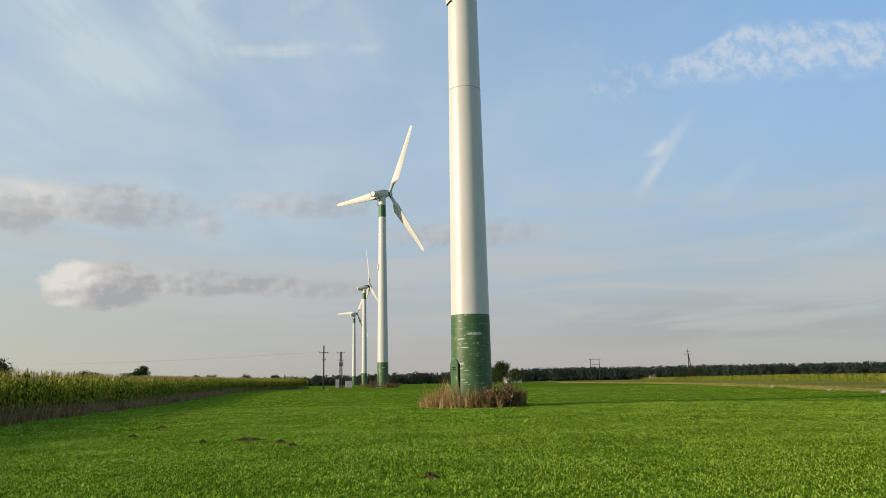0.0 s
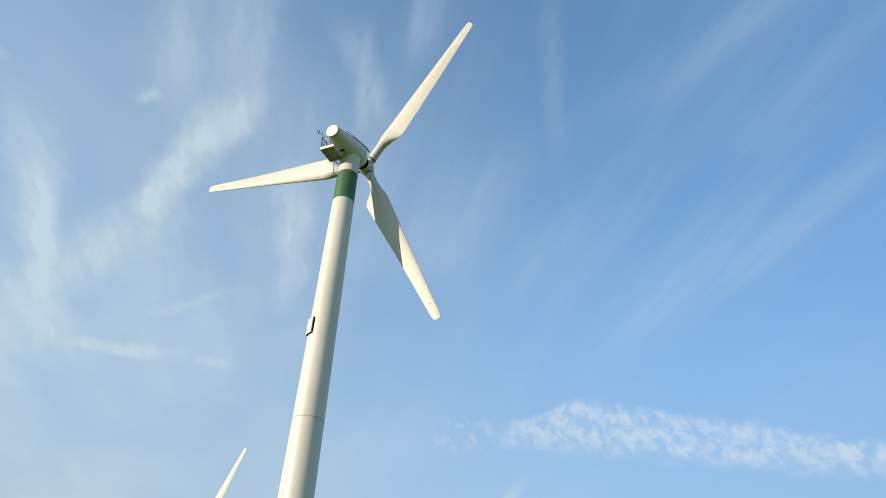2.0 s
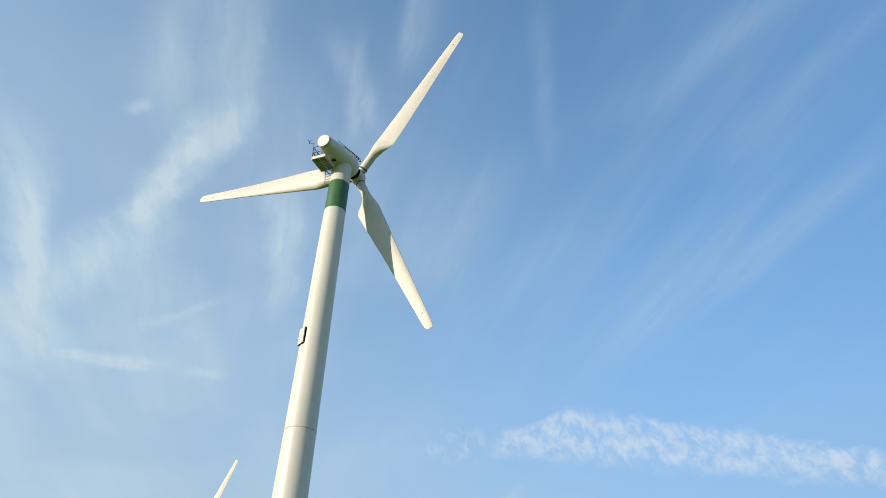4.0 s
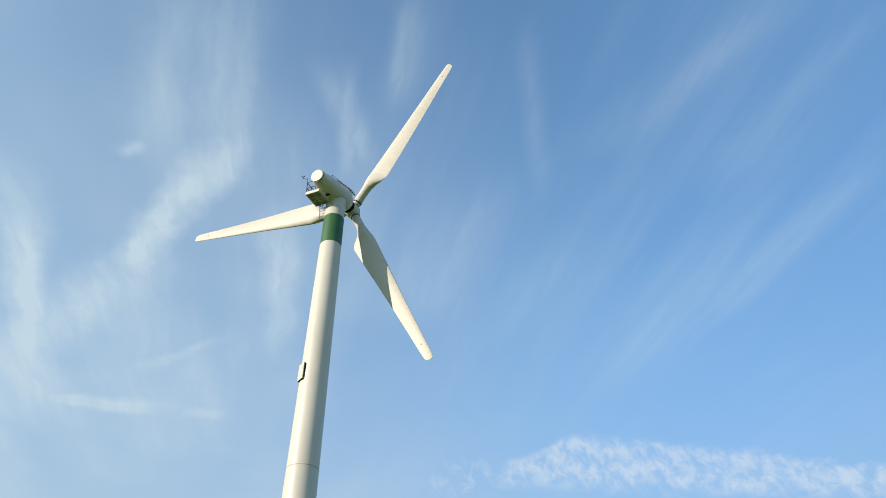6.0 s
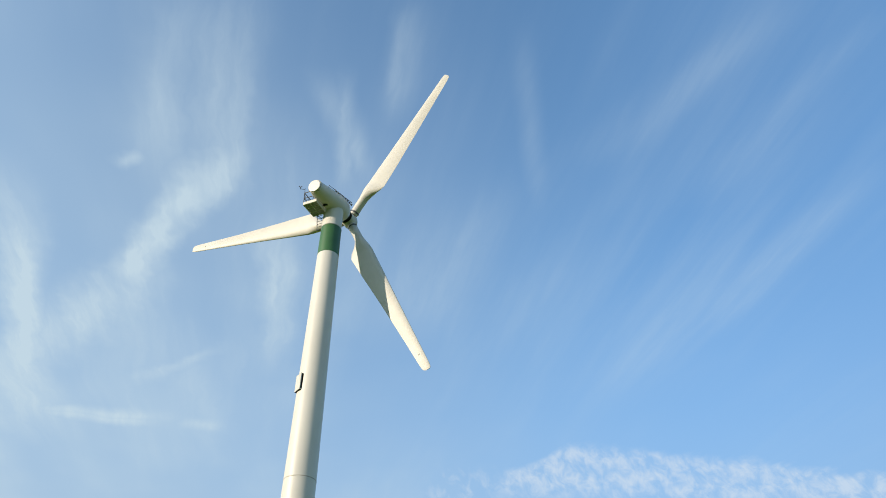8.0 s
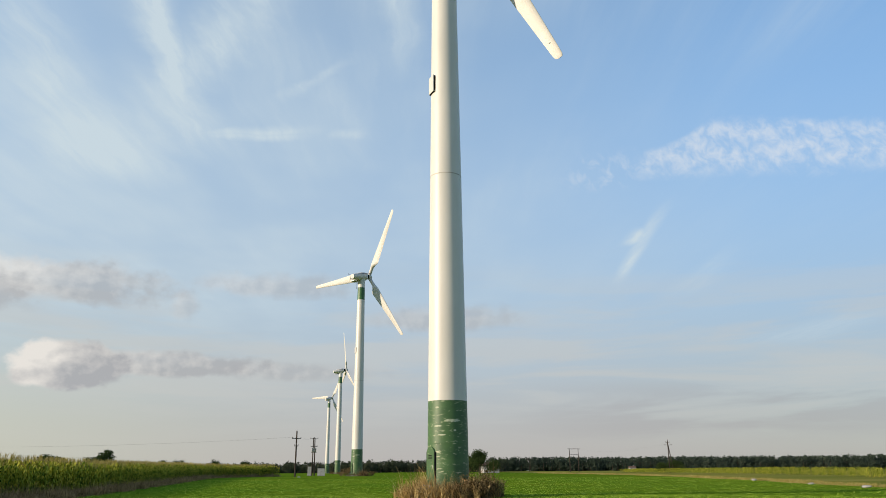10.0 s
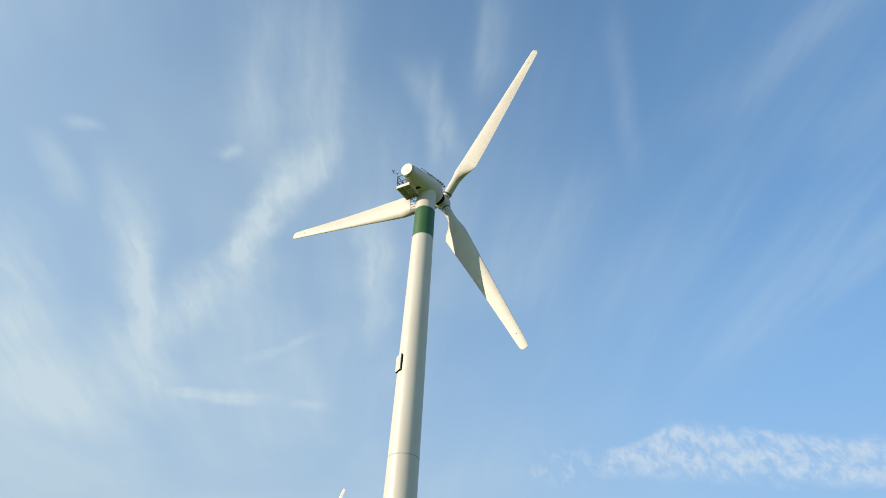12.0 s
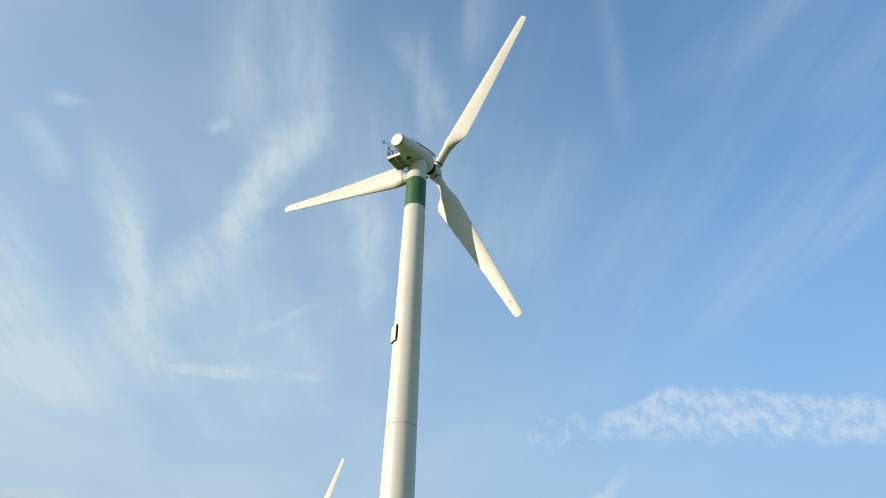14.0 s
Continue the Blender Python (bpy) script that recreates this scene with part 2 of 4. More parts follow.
def green_paint():
    """Weathered green paint that has flaked to pale primer in patches drawn out sideways."""
    mt = material("green_paint", [(0.3, (0.032, 0.085, 0.030)), (0.7, (0.062, 0.140, 0.044))], 0.9, 0.5, bump=0.1, bump_scale=6)
    nt = mt.node_tree
    bs = nt.nodes["Principled BSDF"]
    base = bs.inputs["Base Color"].links[0].from_socket
    tc = nt.nodes.new("ShaderNodeTexCoord")
    mp = nt.nodes.new("ShaderNodeMapping")
    mp.inputs["Scale"].default_value = (0.9, 0.9, 3.4)
    nt.links.new(tc.outputs["Object"], mp.inputs[0])
    n = nt.nodes.new("ShaderNodeTexNoise")
    n.inputs["Scale"].default_value, n.inputs["Detail"].default_value, n.inputs["Roughness"].default_value = 2.1, 8, 0.72
    nt.links.new(mp.outputs[0], n.inputs["Vector"])
    r = nt.nodes.new("ShaderNodeValToRGB")
    r.color_ramp.elements[0].position, r.color_ramp.elements[0].color = 0.58, (0, 0, 0, 1)
    r.color_ramp.elements[1].position, r.color_ramp.elements[1].color = 0.625, (1, 1, 1, 1)
    nt.links.new(n.outputs[0], r.inputs[0])
    mx = nt.nodes.new("ShaderNodeMix")
    mx.data_type = "RGBA"
    nt.links.new(r.outputs[0], mx.inputs[0])
    nt.links.new(base, mx.inputs[6])
    mx.inputs[7].default_value = (0.36, 0.40, 0.25, 1)
    nt.links.new(mx.outputs[2], bs.inputs["Base Color"])
    return mt


M = {
    "white": material("tower_paint", [(0.25, (0.56, 0.54, 0.49)), (0.6, (0.63, 0.61, 0.555)), (0.85, (0.67, 0.65, 0.60))], 0.35, 0.42, bump=0.05, bump_scale=3, stretch=(1, 1, 0.35)),
    "blade": material("blade_shell", [(0.25, (0.53, 0.51, 0.46)), (0.7, (0.62, 0.60, 0.545))], 0.5, 0.5),
    "worn": material("blade_wear", [(0.3, (0.35, 0.33, 0.28)), (0.7, (0.6, 0.57, 0.5))], 6, 0.6),
    "green": green_paint(),
    "primer": material("pale_primer", [(0.3, (0.30, 0.36, 0.22)), (0.6, (0.50, 0.53, 0.40))], 5, 0.7),
    "band": material("band_paint", [(0.3, (0.03, 0.105, 0.03)), (0.7, (0.04, 0.135, 0.04))], 0.8, 0.45),
    "cap": material("end_cap_paint", [(0.3, (0.62, 0.61, 0.575)), (0.7, (0.68, 0.67, 0.64))], 1.5, 0.4),
    "dark_steel": material("dark_steel", [(0.3, (0.06, 0.065, 0.075)), (0.7, (0.12, 0.125, 0.13))], 8, 0.5, 0.4),
    "steel": material("galvanised_steel", [(0.3, (0.30, 0.31, 0.31)), (0.7, (0.45, 0.46, 0.46))], 8, 0.45, 0.7),
    "mesh_floor": material("mesh_floor", [(0.35, (0.16, 0.165, 0.175)), (0.6, (0.40, 0.40, 0.40))], 24, 0.6, 0.3),
    "dark": material("near_black", [(0.3, (0.015, 0.015, 0.015)), (0.7, (0.03, 0.03, 0.03))], 5, 0.7),
    "seam": material("seam_rust", [(0.3, (0.20, 0.18, 0.14)), (0.6, (0.5, 0.47, 0.40))], 2.2, 0.6),
    "concrete": material("concrete", [(0.3, (0.25, 0.24, 0.22)), (0.7, (0.4, 0.39, 0.36))], 3, 0.9, bump=0.3),
    "wood": material("pole_wood", [(0.3, (0.035, 0.03, 0.026)), (0.7, (0.075, 0.06, 0.05))], 5, 0.9, bump=0.4, stretch=(1, 1, 0.1)),
    "porcelain": material("insulator_glaze", [(0.3, (0.10, 0.05, 0.03)), (0.7, (0.16, 0.08, 0.05))], 5, 0.25),
    "wire": material("aluminium_wire", [(0.3, (0.12, 0.12, 0.12)), (0.7, (0.2, 0.2, 0.2))], 5, 0.5),
    "leaf": material("tree_leaves", [(0.2, (0.022, 0.040, 0.014)), (0.5, (0.042, 0.068, 0.022)), (0.85, (0.075, 0.095, 0.035))], 0.22, 0.7, per_piece=0.5, translucent=0.2),
    # Forest green lifted to bluish grey: distance haze is put into the colour.
    "pine": material("hazed_needles", [(0.2, (0.026, 0.040, 0.030)), (0.5, (0.042, 0.060, 0.044)), (0.85, (0.062, 0.080, 0.058))], 0.02, 0.8, per_piece=0.35, translucent=0.15),
    # Tree leaf colour paled and greyed to paint the haze before far trees.
    "belt": material("hazed_leaves", [(0.2, (0.030, 0.042, 0.026)), (0.5, (0.050, 0.064, 0.040)), (0.85, (0.085, 0.092, 0.058))], 0.03, 0.8, per_piece=0.4, translucent=0.15),
    "bark": material("bark", [(0.3, (0.05, 0.04, 0.03)), (0.7, (0.13, 0.10, 0.08))], 3, 0.95, bump=0.5),
    "corn": material("corn_leaves", [(0.12, (0.07, 0.12, 0.015)), (0.5, (0.26, 0.31, 0.032)), (0.88, (0.60, 0.54, 0.085))], 0.6, 0.6, per_piece=0.9, translucent=0.14),
    "tassel": material("corn_tassel", [(0.2, (0.20, 0.17, 0.05)), (0.8, (0.44, 0.37, 0.12))], 2, 0.8, per_piece=0.5),
    "weed": material("dry_verge_grass", [(0.12, (0.07, 0.045, 0.02)), (0.5, (0.29, 0.195, 0.088)), (0.88, (0.60, 0.43, 0.21))], 0.5, 0.85, per_piece=0.7, translucent=0.25),
    "straw": material("straw_stalks", [(0.15, (0.22, 0.13, 0.045)), (0.5, (0.50, 0.34, 0.13)), (0.85, (0.80, 0.60, 0.27))], 0.9, 0.8, per_piece=1.0, translucent=0.25),
    "shrub": material("withered_shrub", [(0.15, (0.06, 0.045, 0.022)), (0.5, (0.17, 0.12, 0.055)), (0.85, (0.42, 0.29, 0.14))], 0.9, 0.8, per_piece=1.0, translucent=0.2),
    # Tone varies per blade; the brightest end paints glints of light on leaves.
    "blade_grass": material("grass_blades", [(0.10, (0.044, 0.112, 0.006)), (0.5, (0.158, 0.300, 0.016)), (0.90, (0.46, 0.60, 0.09))], 0.35, 0.6, per_piece=1.05, translucent=0.22),
    "margin": material("dry_margin_grass", [(0.12, (0.16, 0.14, 0.03)), (0.5, (0.40, 0.31, 0.085)), (0.88, (0.62, 0.50, 0.20))], 0.5, 0.85, per_piece=0.7, translucent=0.25),
    "soil": material("bare_soil", [(0.3, (0.040, 0.026, 0.014)), (0.7, (0.105, 0.072, 0.038))], 6, 0.95, bump=1.0, bump_scale=25),
    "stubble": material("stubble_field", [(0.25, (0.09, 0.13, 0.02)), (0.5, (0.19, 0.19, 0.04)), (0.75, (0.32, 0.26, 0.08))], 0.09, 0.95, bump=0.4, bump_scale=4, stretch=(0.35, 1, 1)),
    "plaster": material("white_plaster", [(0.3, (0.28, 0.27, 0.26)), (0.7, (0.42, 0.41, 0.40))], 1.2, 0.85),
    "tiles": material("roof_tiles", [(0.3, (0.10, 0.07, 0.06)), (0.7, (0.17, 0.11, 0.09))], 2.5, 0.85, bump=0.4, bump_scale=8),
    "grey_metal": material("cabinet_metal", [(0.3, (0.32, 0.32, 0.31)), (0.7, (0.46, 0.46, 0.44))], 1.5, 0.55),
    "glass": material("window_glass", [(0.3, (0.02, 0.025, 0.03)), (0.7, (0.04, 0.05, 0.06))], 1, 0.08),
}


def field_material():
    """Young green crop: clumps, thin spots and sowing rows. Darkest tones paint the shade between tufts."""
    mt = material("crop_field", [(0.25, (0.022, 0.045, 0.005)), (0.42, (0.060, 0.115, 0.009)), (0.58, (0.135, 0.225, 0.018)), (0.75, (0.22, 0.30, 0.045))], 1.6, 0.8, bump=1.0, bump_scale=9, detail=10)
    nt = mt.node_tree
    bs = nt.nodes["Principled BSDF"]
    base = bs.inputs["Base Color"].links[0].from_socket
    tc = nt.nodes.new("ShaderNodeTexCoord")
    n = nt.nodes.new("ShaderNodeTexNoise")
    n.inputs["Scale"].default_value, n.inputs["Detail"].default_value = 0.06, 5
    nt.links.new(tc.outputs["Object"], n.inputs["Vector"])
    r = nt.nodes.new("ShaderNodeValToRGB")
    r.color_ramp.elements[0].position, r.color_ramp.elements[0].color = 0.35, (0.80, 0.95, 0.85, 1)
    r.color_ramp.elements[1].position, r.color_ramp.elements[1].color = 0.70, (1.30, 1.10, 0.95, 1)
    nt.links.new(n.outputs[0], r.inputs[0])
    mx = nt.nodes.new("ShaderNodeMix")
    mx.data_type, mx.blend_type = "RGBA", "MULTIPLY"
    mx.inputs[0].default_value = 1
    nt.links.new(base, mx.inputs[6])
    nt.links.new(r.outputs[0], mx.inputs[7])
    nt.links.new(mx.outputs[2], bs.inputs["Base Color"])
    return mt


M["field"] = field_material()


# ---- mesh helpers ----
def part(name, bm, mat, parent=None, label="", m=None, smooth=False):
    me = bpy.data.meshes.new(name)
    bm.to_mesh(me)
    bm.free()
    if smooth:
        me.shade_smooth()
    me.materials.append(mat)
    ob = new(name, me)
    if parent is not None:
        ob.parent = parent
    if m is not None:
        ob.matrix_basis = m
    if label:
        tagged(ob, label)
    return ob


def lathe(profile, sides=48, axis="Z", cap=True):
    """A turned body: profile of (radius, height) from low to high."""
    bm = bmesh.new()
    rings = []
    for r, h in profile:
        ring = []
        for i in range(sides):
            a = 2 * math.pi * i / sides
            c, s = r * math.cos(a), r * math.sin(a)
            ring.append(bm.verts.new((c, s, h) if axis == "Z" else (c, h, s)))
        rings.append(ring)
    for a, b in zip(rings, rings[1:]):
        for i in range(sides):
            j = (i + 1) % sides
            bm.faces.new((a[i], a[j], b[j], b[i]))
    if cap:
        bm.faces.new(rings[0][::-1])
        bm.faces.new(rings[-1])
    bmesh.ops.recalc_face_normals(bm, faces=bm.faces)
    return bm


def box(bm, sx, sy, sz, m=None, bevel=0.0):
    g = bmesh.ops.create_cube(bm, size=1, matrix=(m or Matrix()) @ Matrix.Diagonal((sx, sy, sz, 1)))
    if bevel:
        es = list({e for v in g["verts"] for e in v.link_edges})
        bmesh.ops.bevel(bm, geom=es, offset=bevel, segments=2, affect="EDGES", profile=0.5)
    return bm


def rod(bm, a, b, r, sides=8, r2=None):
    a, b = Vector(a), Vector(b)
    d = b - a
    m = Matrix.Translation((a + b) / 2) @ d.to_track_quat("Z", "Y").to_matrix().to_4x4()
    bmesh.ops.create_cone(bm, cap_ends=True, segments=sides, radius1=r, radius2=r if r2 is None else r2, depth=d.length, matrix=m)
    return bm


def raw(name, verts, tris, mat):
    """A large mesh straight from arrays of corners and triangles."""
    me = bpy.data.meshes.new(name)
    verts, tris = np.asarray(verts, np.float32).reshape(-1, 3), np.asarray(tris, np.int32).reshape(-1, 3)
    me.vertices.add(len(verts))
    me.vertices.foreach_set("co", verts.ravel())
    me.loops.add(tris.size)
    me.loops.foreach_set("vertex_index", tris.ravel())
    me.polygons.add(len(tris))
    me.polygons.foreach_set("loop_start", np.arange(0, tris.size, 3, dtype=np.int32))
    me.update(calc_edges=True)
    me.materials.append(mat)
    return new(name, me)


def height(x, y):
    """Gentle swell of the land: level by the first turbine, a low rise further on."""
    d = np.hypot(x, y)
    dip = -0.2 * np.clip((x - 6) / 26, 0, 1) ** 2 * np.clip((110 - y) / 40, 0, 1)
    return dip + 0.62 * np.clip((d - 60) / 120, 0, 1) ** 2 * (3 - 2 * np.clip((d - 60) / 120, 0, 1)) + 0.15 * np.clip((d - 180) / 250, 0, 1)


def hgt(x, y):
    return float(height(np.float64(x), np.float64(y)))


# ---- ground: one sheet out to the horizon ----
def make_ground():
    rs = np.concatenate([np.linspace(0, 60, 25), np.geomspace(64, 4600, 70)])
    n = 160
    an = np.linspace(0, 2 * np.pi, n, endpoint=False)
    R, A = np.meshgrid(rs[1:], an, indexing="ij")
    X, Y = R * np.sin(A), R * np.cos(A)
    Z = height(X, Y)
    V = np.concatenate([[[0, 0, 0]], np.stack([X, Y, Z], -1).reshape(-1, 3)])
    k = len(rs) - 1
    T = [(0, 1 + j, 1 + (j + 1) % n) for j in range(n)]
    for i in range(k - 1):
        for j in range(n):
            a, b = 1 + i * n + j, 1 + i * n + (j + 1) % n
            T += [(a, a + n, b), (b, a + n, b + n)]
    T = np.array(T)[:, ::-1]
    ob = raw("ground", V, T, M["field"])
    ob.data.shade_smooth()
    return tagged(ob, "level field of short bright green young crop", "field", kind="structure")


make_ground()


def spread(points, yaw, size, model_v, model_t):
    """Copies of a small model at points, turned and sized, as arrays."""
    P, n = np.asarray(points, float), len(points)
    c, s = np.cos(yaw)[:, None], np.sin(yaw)[:, None]
    v = model_v[None] * size[:, None, None]
    X = v[..., 0] * c - v[..., 1] * s + P[:, :1]
    Y = v[..., 0] * s + v[..., 1] * c + P[:, 1:2]
    Z = v[..., 2] + P[:, 2:3]
    V = np.stack([X, Y, Z], -1).reshape(-1, 3)
    T = (model_t[None] + (np.arange(n) * len(model_v))[:, None, None]).reshape(-1, 3)
    return V, T


def many(name, sets, mat):
    vs, ts, o = [], [], 0
    for v, t in sets:
        vs.append(v)
        ts.append(t + o)
        o += len(v)
    return raw(name, np.concatenate(vs), np.concatenate(ts), mat)


def stalk_model(rng, n, tall, spreadr, width, lean, segs=2):
    """A tuft of n narrow bent blades."""
    V, T = [], []
    for _ in range(n):
        a, r = rng.uniform(0, 6.28), spreadr * math.sqrt(rng.uniform())
        h, l, w = tall * rng.uniform(0.5, 1.0), lean * rng.uniform(0.3, 1.3), width * rng.uniform(0.7, 1.2)
        d = rng.uniform(0, 6.28)
        o = len(V)
        bx, by = r * math.cos(a), r * math.sin(a)
        for k in range(segs + 1):
            f = k / segs
            cx, cy, cz = bx + math.cos(d) * l * h * f * f, by + math.sin(d) * l * h * f * f, h * f * (1 - 0.25 * l * f)
            ww = w * (1 - f * 0.85) / 2
            if k == segs:
                V.append((cx, cy, cz))
            else:
                V += [(cx - math.sin(d) * ww, cy + math.cos(d) * ww, cz), (cx + math.sin(d) * ww, cy - math.cos(d) * ww, cz)]
        for k in range(segs - 1):
            q = o + 2 * k
            T += [(q, q + 1, q + 2), (q + 1, q + 3, q + 2)]
        q = o + 2 * (segs - 1)
        T.append((q, q + 1, q + 2))
    return np.array(V), np.array(T)


CORN_END = 200.0


def corn_edge(y):
    """x of the corn field's edge at the distance y."""
    return -16.7 - 0.165 * y + np.clip((y - 150) / 45, 0, 1) ** 2 * 13.0


MOLEHILLS = [(-6.2, 24.2, 0.42), (-12.0, 32.3, 0.25), (-10.9, 26.7, 0.16), (-0.25, 13.9, 0.13), (-4.3, 21.6, 0.13), (-7.4, 23.4, 0.12), (-4.9, 22.9, 0.14)]
TOWERS = [(2.03, 52.96), (-15.3, 191.4), (-40.3, 385.0), (-63.5, 536.0)]


def make_grass():
    rng = np.random.default_rng(3)
    sets = []
    for lo, hi, count, tall, w, per, segs in ((8, 19, 84000, 0.060, 0.021, 4, 2), (19, 32, 125000, 0.06, 0.030, 4, 1), (32, 60, 120000, 0.06, 0.055, 4, 1), (60, 140, 60000, 0.06, 0.09, 4, 1)):
        d = np.sqrt(rng.uniform(lo * lo, hi * hi, count))
        a = np.radians(rng.uniform(-34, 34, count))
        x, y = d * np.sin(a), d * np.cos(a)
        # most tufts stand in the sowing rows, which run away along y
        rows = np.round((x + 0.05 * y) / 0.28) * 0.28 - 0.05 * y + rng.normal(0, 0.035, count)
        x = np.where(rng.uniform(0, 1, count) < 0.55, rows, x)
        clump = np.array([0.45 * noise.noise(Vector((p * 0.35, q * 0.35, 0))) + 0.75 * noise.noise(Vector((p * 4.6, q * 4.6, 5))) for p, q in zip(x, y)])
        keep = (x > corn_edge(y) + 1.0) & (np.hypot(x - TOWERS[0][0], y - TOWERS[0][1]) > 3.4) & (x < 45)
        keep &= rng.uniform(-0.75, 0.45, count) < clump
        for mx, my, mr in MOLEHILLS:
            keep &= np.hypot((x - mx) / 1.45, y - my) > mr
        x, y, clump = x[keep], y[keep], clump[keep]
        for k in range(5):
            s = slice(k, None, 5)
            mv, mtri = stalk_model(rng, per, tall, 0.045 * (1 + lo / 25), w, 1.15, segs)
            pts = np.stack([x[s], y[s], height(x[s], y[s]) - 0.005], -1)
            sets.append(spread(pts, rng.uniform(0, 6.28, len(pts)), rng.uniform(0.55, 1.3, len(pts)) * (1 + 0.35 * clump[s]), mv, mtri))
    ob = many("grass", sets, M["blade_grass"])
    tagged(ob, "short bright green crop grass growing in tufts", "grass", kind="stuff")


make_grass()


def dirt_patch(x, y, r):
    rng = random.Random(int(x * 10 + y * 100))
    bm = bmesh.new()
    n, rings = 22, 5
    grid = []
    for k in range(rings + 1):
        f = k / rings
        ring = []
        for i in range(n):
            a = 6.2832 * i / n
            rr = r * f * (1 + 0.3 * noise.noise(Vector((math.cos(a) * 1.5 + x, math.sin(a) * 1.5, y))))
            px, py = rr * math.cos(a) * 1.5, rr * math.sin(a)
            ring.append(bm.verts.new((px, py, 0.08 * (1 - f * f) * (0.4 + rng.random()) - 0.02 * f)))
        grid.append(ring)
    for p, q in zip(grid, grid[1:]):
        for i in range(n):
            j = (i + 1) % n
            bm.faces.new((p[i], p[j], q[j], q[i]))
    bmesh.ops.remove_doubles(bm, verts=bm.verts, dist=0.002)
    ob = part("molehill", bm, M["soil"], m=pose(x, y, hgt(x, y)))
    tagged(ob, "low heap of dark bare soil in the crop", "molehill", "molehills in the field")


for q in MOLEHILLS:
    dirt_patch(*q)


# ---- corn field and its dry verge ----
def corn_model(rng):
    V, T, tv, tt = [], [], [], []
    H = 2.45

    def strip(pts, w, VV, TT):
        o = len(VV)
        for i, (p, d) in enumerate(pts):
            ww = w[i] / 2
            VV += [(p[0] - d[1] * ww, p[1] + d[0] * ww, p[2]), (p[0] + d[1] * ww, p[1] - d[0] * ww, p[2])]
        for i in range(len(pts) - 1):
            q = o + 2 * i
            TT += [(q, q + 1, q + 2), (q + 1, q + 3, q + 2)]

    for a in (0.0, 1.57):
        strip([((0, 0, 0), (math.cos(a), math.sin(a))), ((0, 0, H), (math.cos(a), math.sin(a)))], (0.04, 0.02), V, T)
    side = rng.uniform(0, 6.28)
    for k in range(9):
        z = 0.35 + k * 0.215
        a = side + (k % 2) * 3.14 + rng.uniform(-0.5, 0.5)
        d = (math.cos(a), math.sin(a))
        ln = rng.uniform(0.55, 0.8) * (1.05 - 0.05 * abs(k - 4))
        up = rng.uniform(0.3, 0.55)
        pts = []
        for f in (0, 0.35, 0.7, 1.0):
            pts.append(((d[0] * ln * f, d[1] * ln * f, z + up * math.sin(f * 2.6) * 0.85 - 0.18 * f * f), d))
        strip(pts, (0.06, 0.12, 0.09, 0.01), V, T)
    for k in range(4):
        a = k * 1.57 + rng.uniform(0, 1)
        d = (math.cos(a), math.sin(a))
        strip([((0, 0, H - 0.02), d), ((d[0] * 0.09, d[1] * 0.09, H + 0.2), d), ((d[0] * 0.16, d[1] * 0.16, H + rng.uniform(0.25, 0.36)), d)], (0.02, 0.025, 0.008), tv, tt)
    return np.array(V), np.array(T), np.array(tv), np.array(tt)


def make_corn():
    rng = np.random.default_rng(11)
    leaves, tassels = [], []
    pts = []
    for row in range(26):
        step = 0.24 if row < 5 else (0.4 if row < 12 else 1.0)
        y = np.arange(-18 if row < 5 else 26, CORN_END, step)
        y = y + rng.uniform(-0.08, 0.08, len(y))
        gap = row * 0.75 if row < 14 else 10.5 + (row - 14) * 2.2
        x = corn_edge(y) - 1.3 - gap + rng.uniform(-0.12, 0.12, len(y))
        if row >= 5:
            x += rng.uniform(-0.5, 0.5, len(y))
        pts.append(np.stack([x, y, height(x, y)], -1))
    # the field's far end
    x = rng.uniform(-90, -36, 700)
    y = rng.uniform(CORN_END - 5, CORN_END + 1, 700)
    pts.append(np.stack([x, y, height(x, y)], -1))
    P = np.concatenate(pts)
    for k in range(6):
        v, t, tv, tt = corn_model(rng)
        q = P[k::6]
        yaw, size = rng.uniform(0, 6.28, len(q)), rng.uniform(0.82, 1.12, len(q))
        leaves.append(spread(q, yaw, size, v, t))
        tassels.append(spread(q, yaw, size, tv, tt))
    ob = tagged(many("corn_field", leaves, M["corn"]), "tall field of ripening yellow-green corn with tassels", "corn", kind="stuff")
    tas = many("tassels", tassels, M["tassel"])
    tas.parent = ob
    tagged(tas, "dry golden corn tassels", kind="stuff")
    # verge
    sets = []
    n = 13000
    y = 26 + (CORN_END - 26) * rng.uniform(0, 1, n) ** 1.5
    x = corn_edge(y) + rng.uniform(-1.6, 0.9, n) + 0.3 * np.sin(y * 0.7) + 0.3 * np.sin(y * 2.3) + np.where(rng.uniform(0, 1, n) < 0.15, rng.uniform(0, 0.9, n), 0)
    for k in range(5):
        tall, wide, lean = ((1.3, 0.024, 0.5), (0.7, 0.045, 1.5), (1.0, 0.034, 1.1))[k % 3]
        mv, mtri = stalk_model(rng, 8, tall, 0.3, wide, lean)
        q = np.stack([x[k::5], y[k::5], height(x[k::5], y[k::5])], -1)
        lump = np.array([0.8 + 0.55 * noise.noise(Vector((p[0] * 0.8, p[1] * 0.8, 3))) for p in q])
        sets.append(spread(q, rng.uniform(0, 6.28, len(q)), rng.uniform(0.4, 1.15, len(q)) * lump, mv, mtri))
    tagged(many("verge_grass", sets, M["weed"]), "strip of dry brownish grass along the corn", "grass", kind="stuff")


make_corn()


# ---- wind turbines ----
PSI, TILT, HOUSING_TILT, HUB_OUT, HUB_Z = 35.5, 7.5, 10.5, 3.02, 51.35


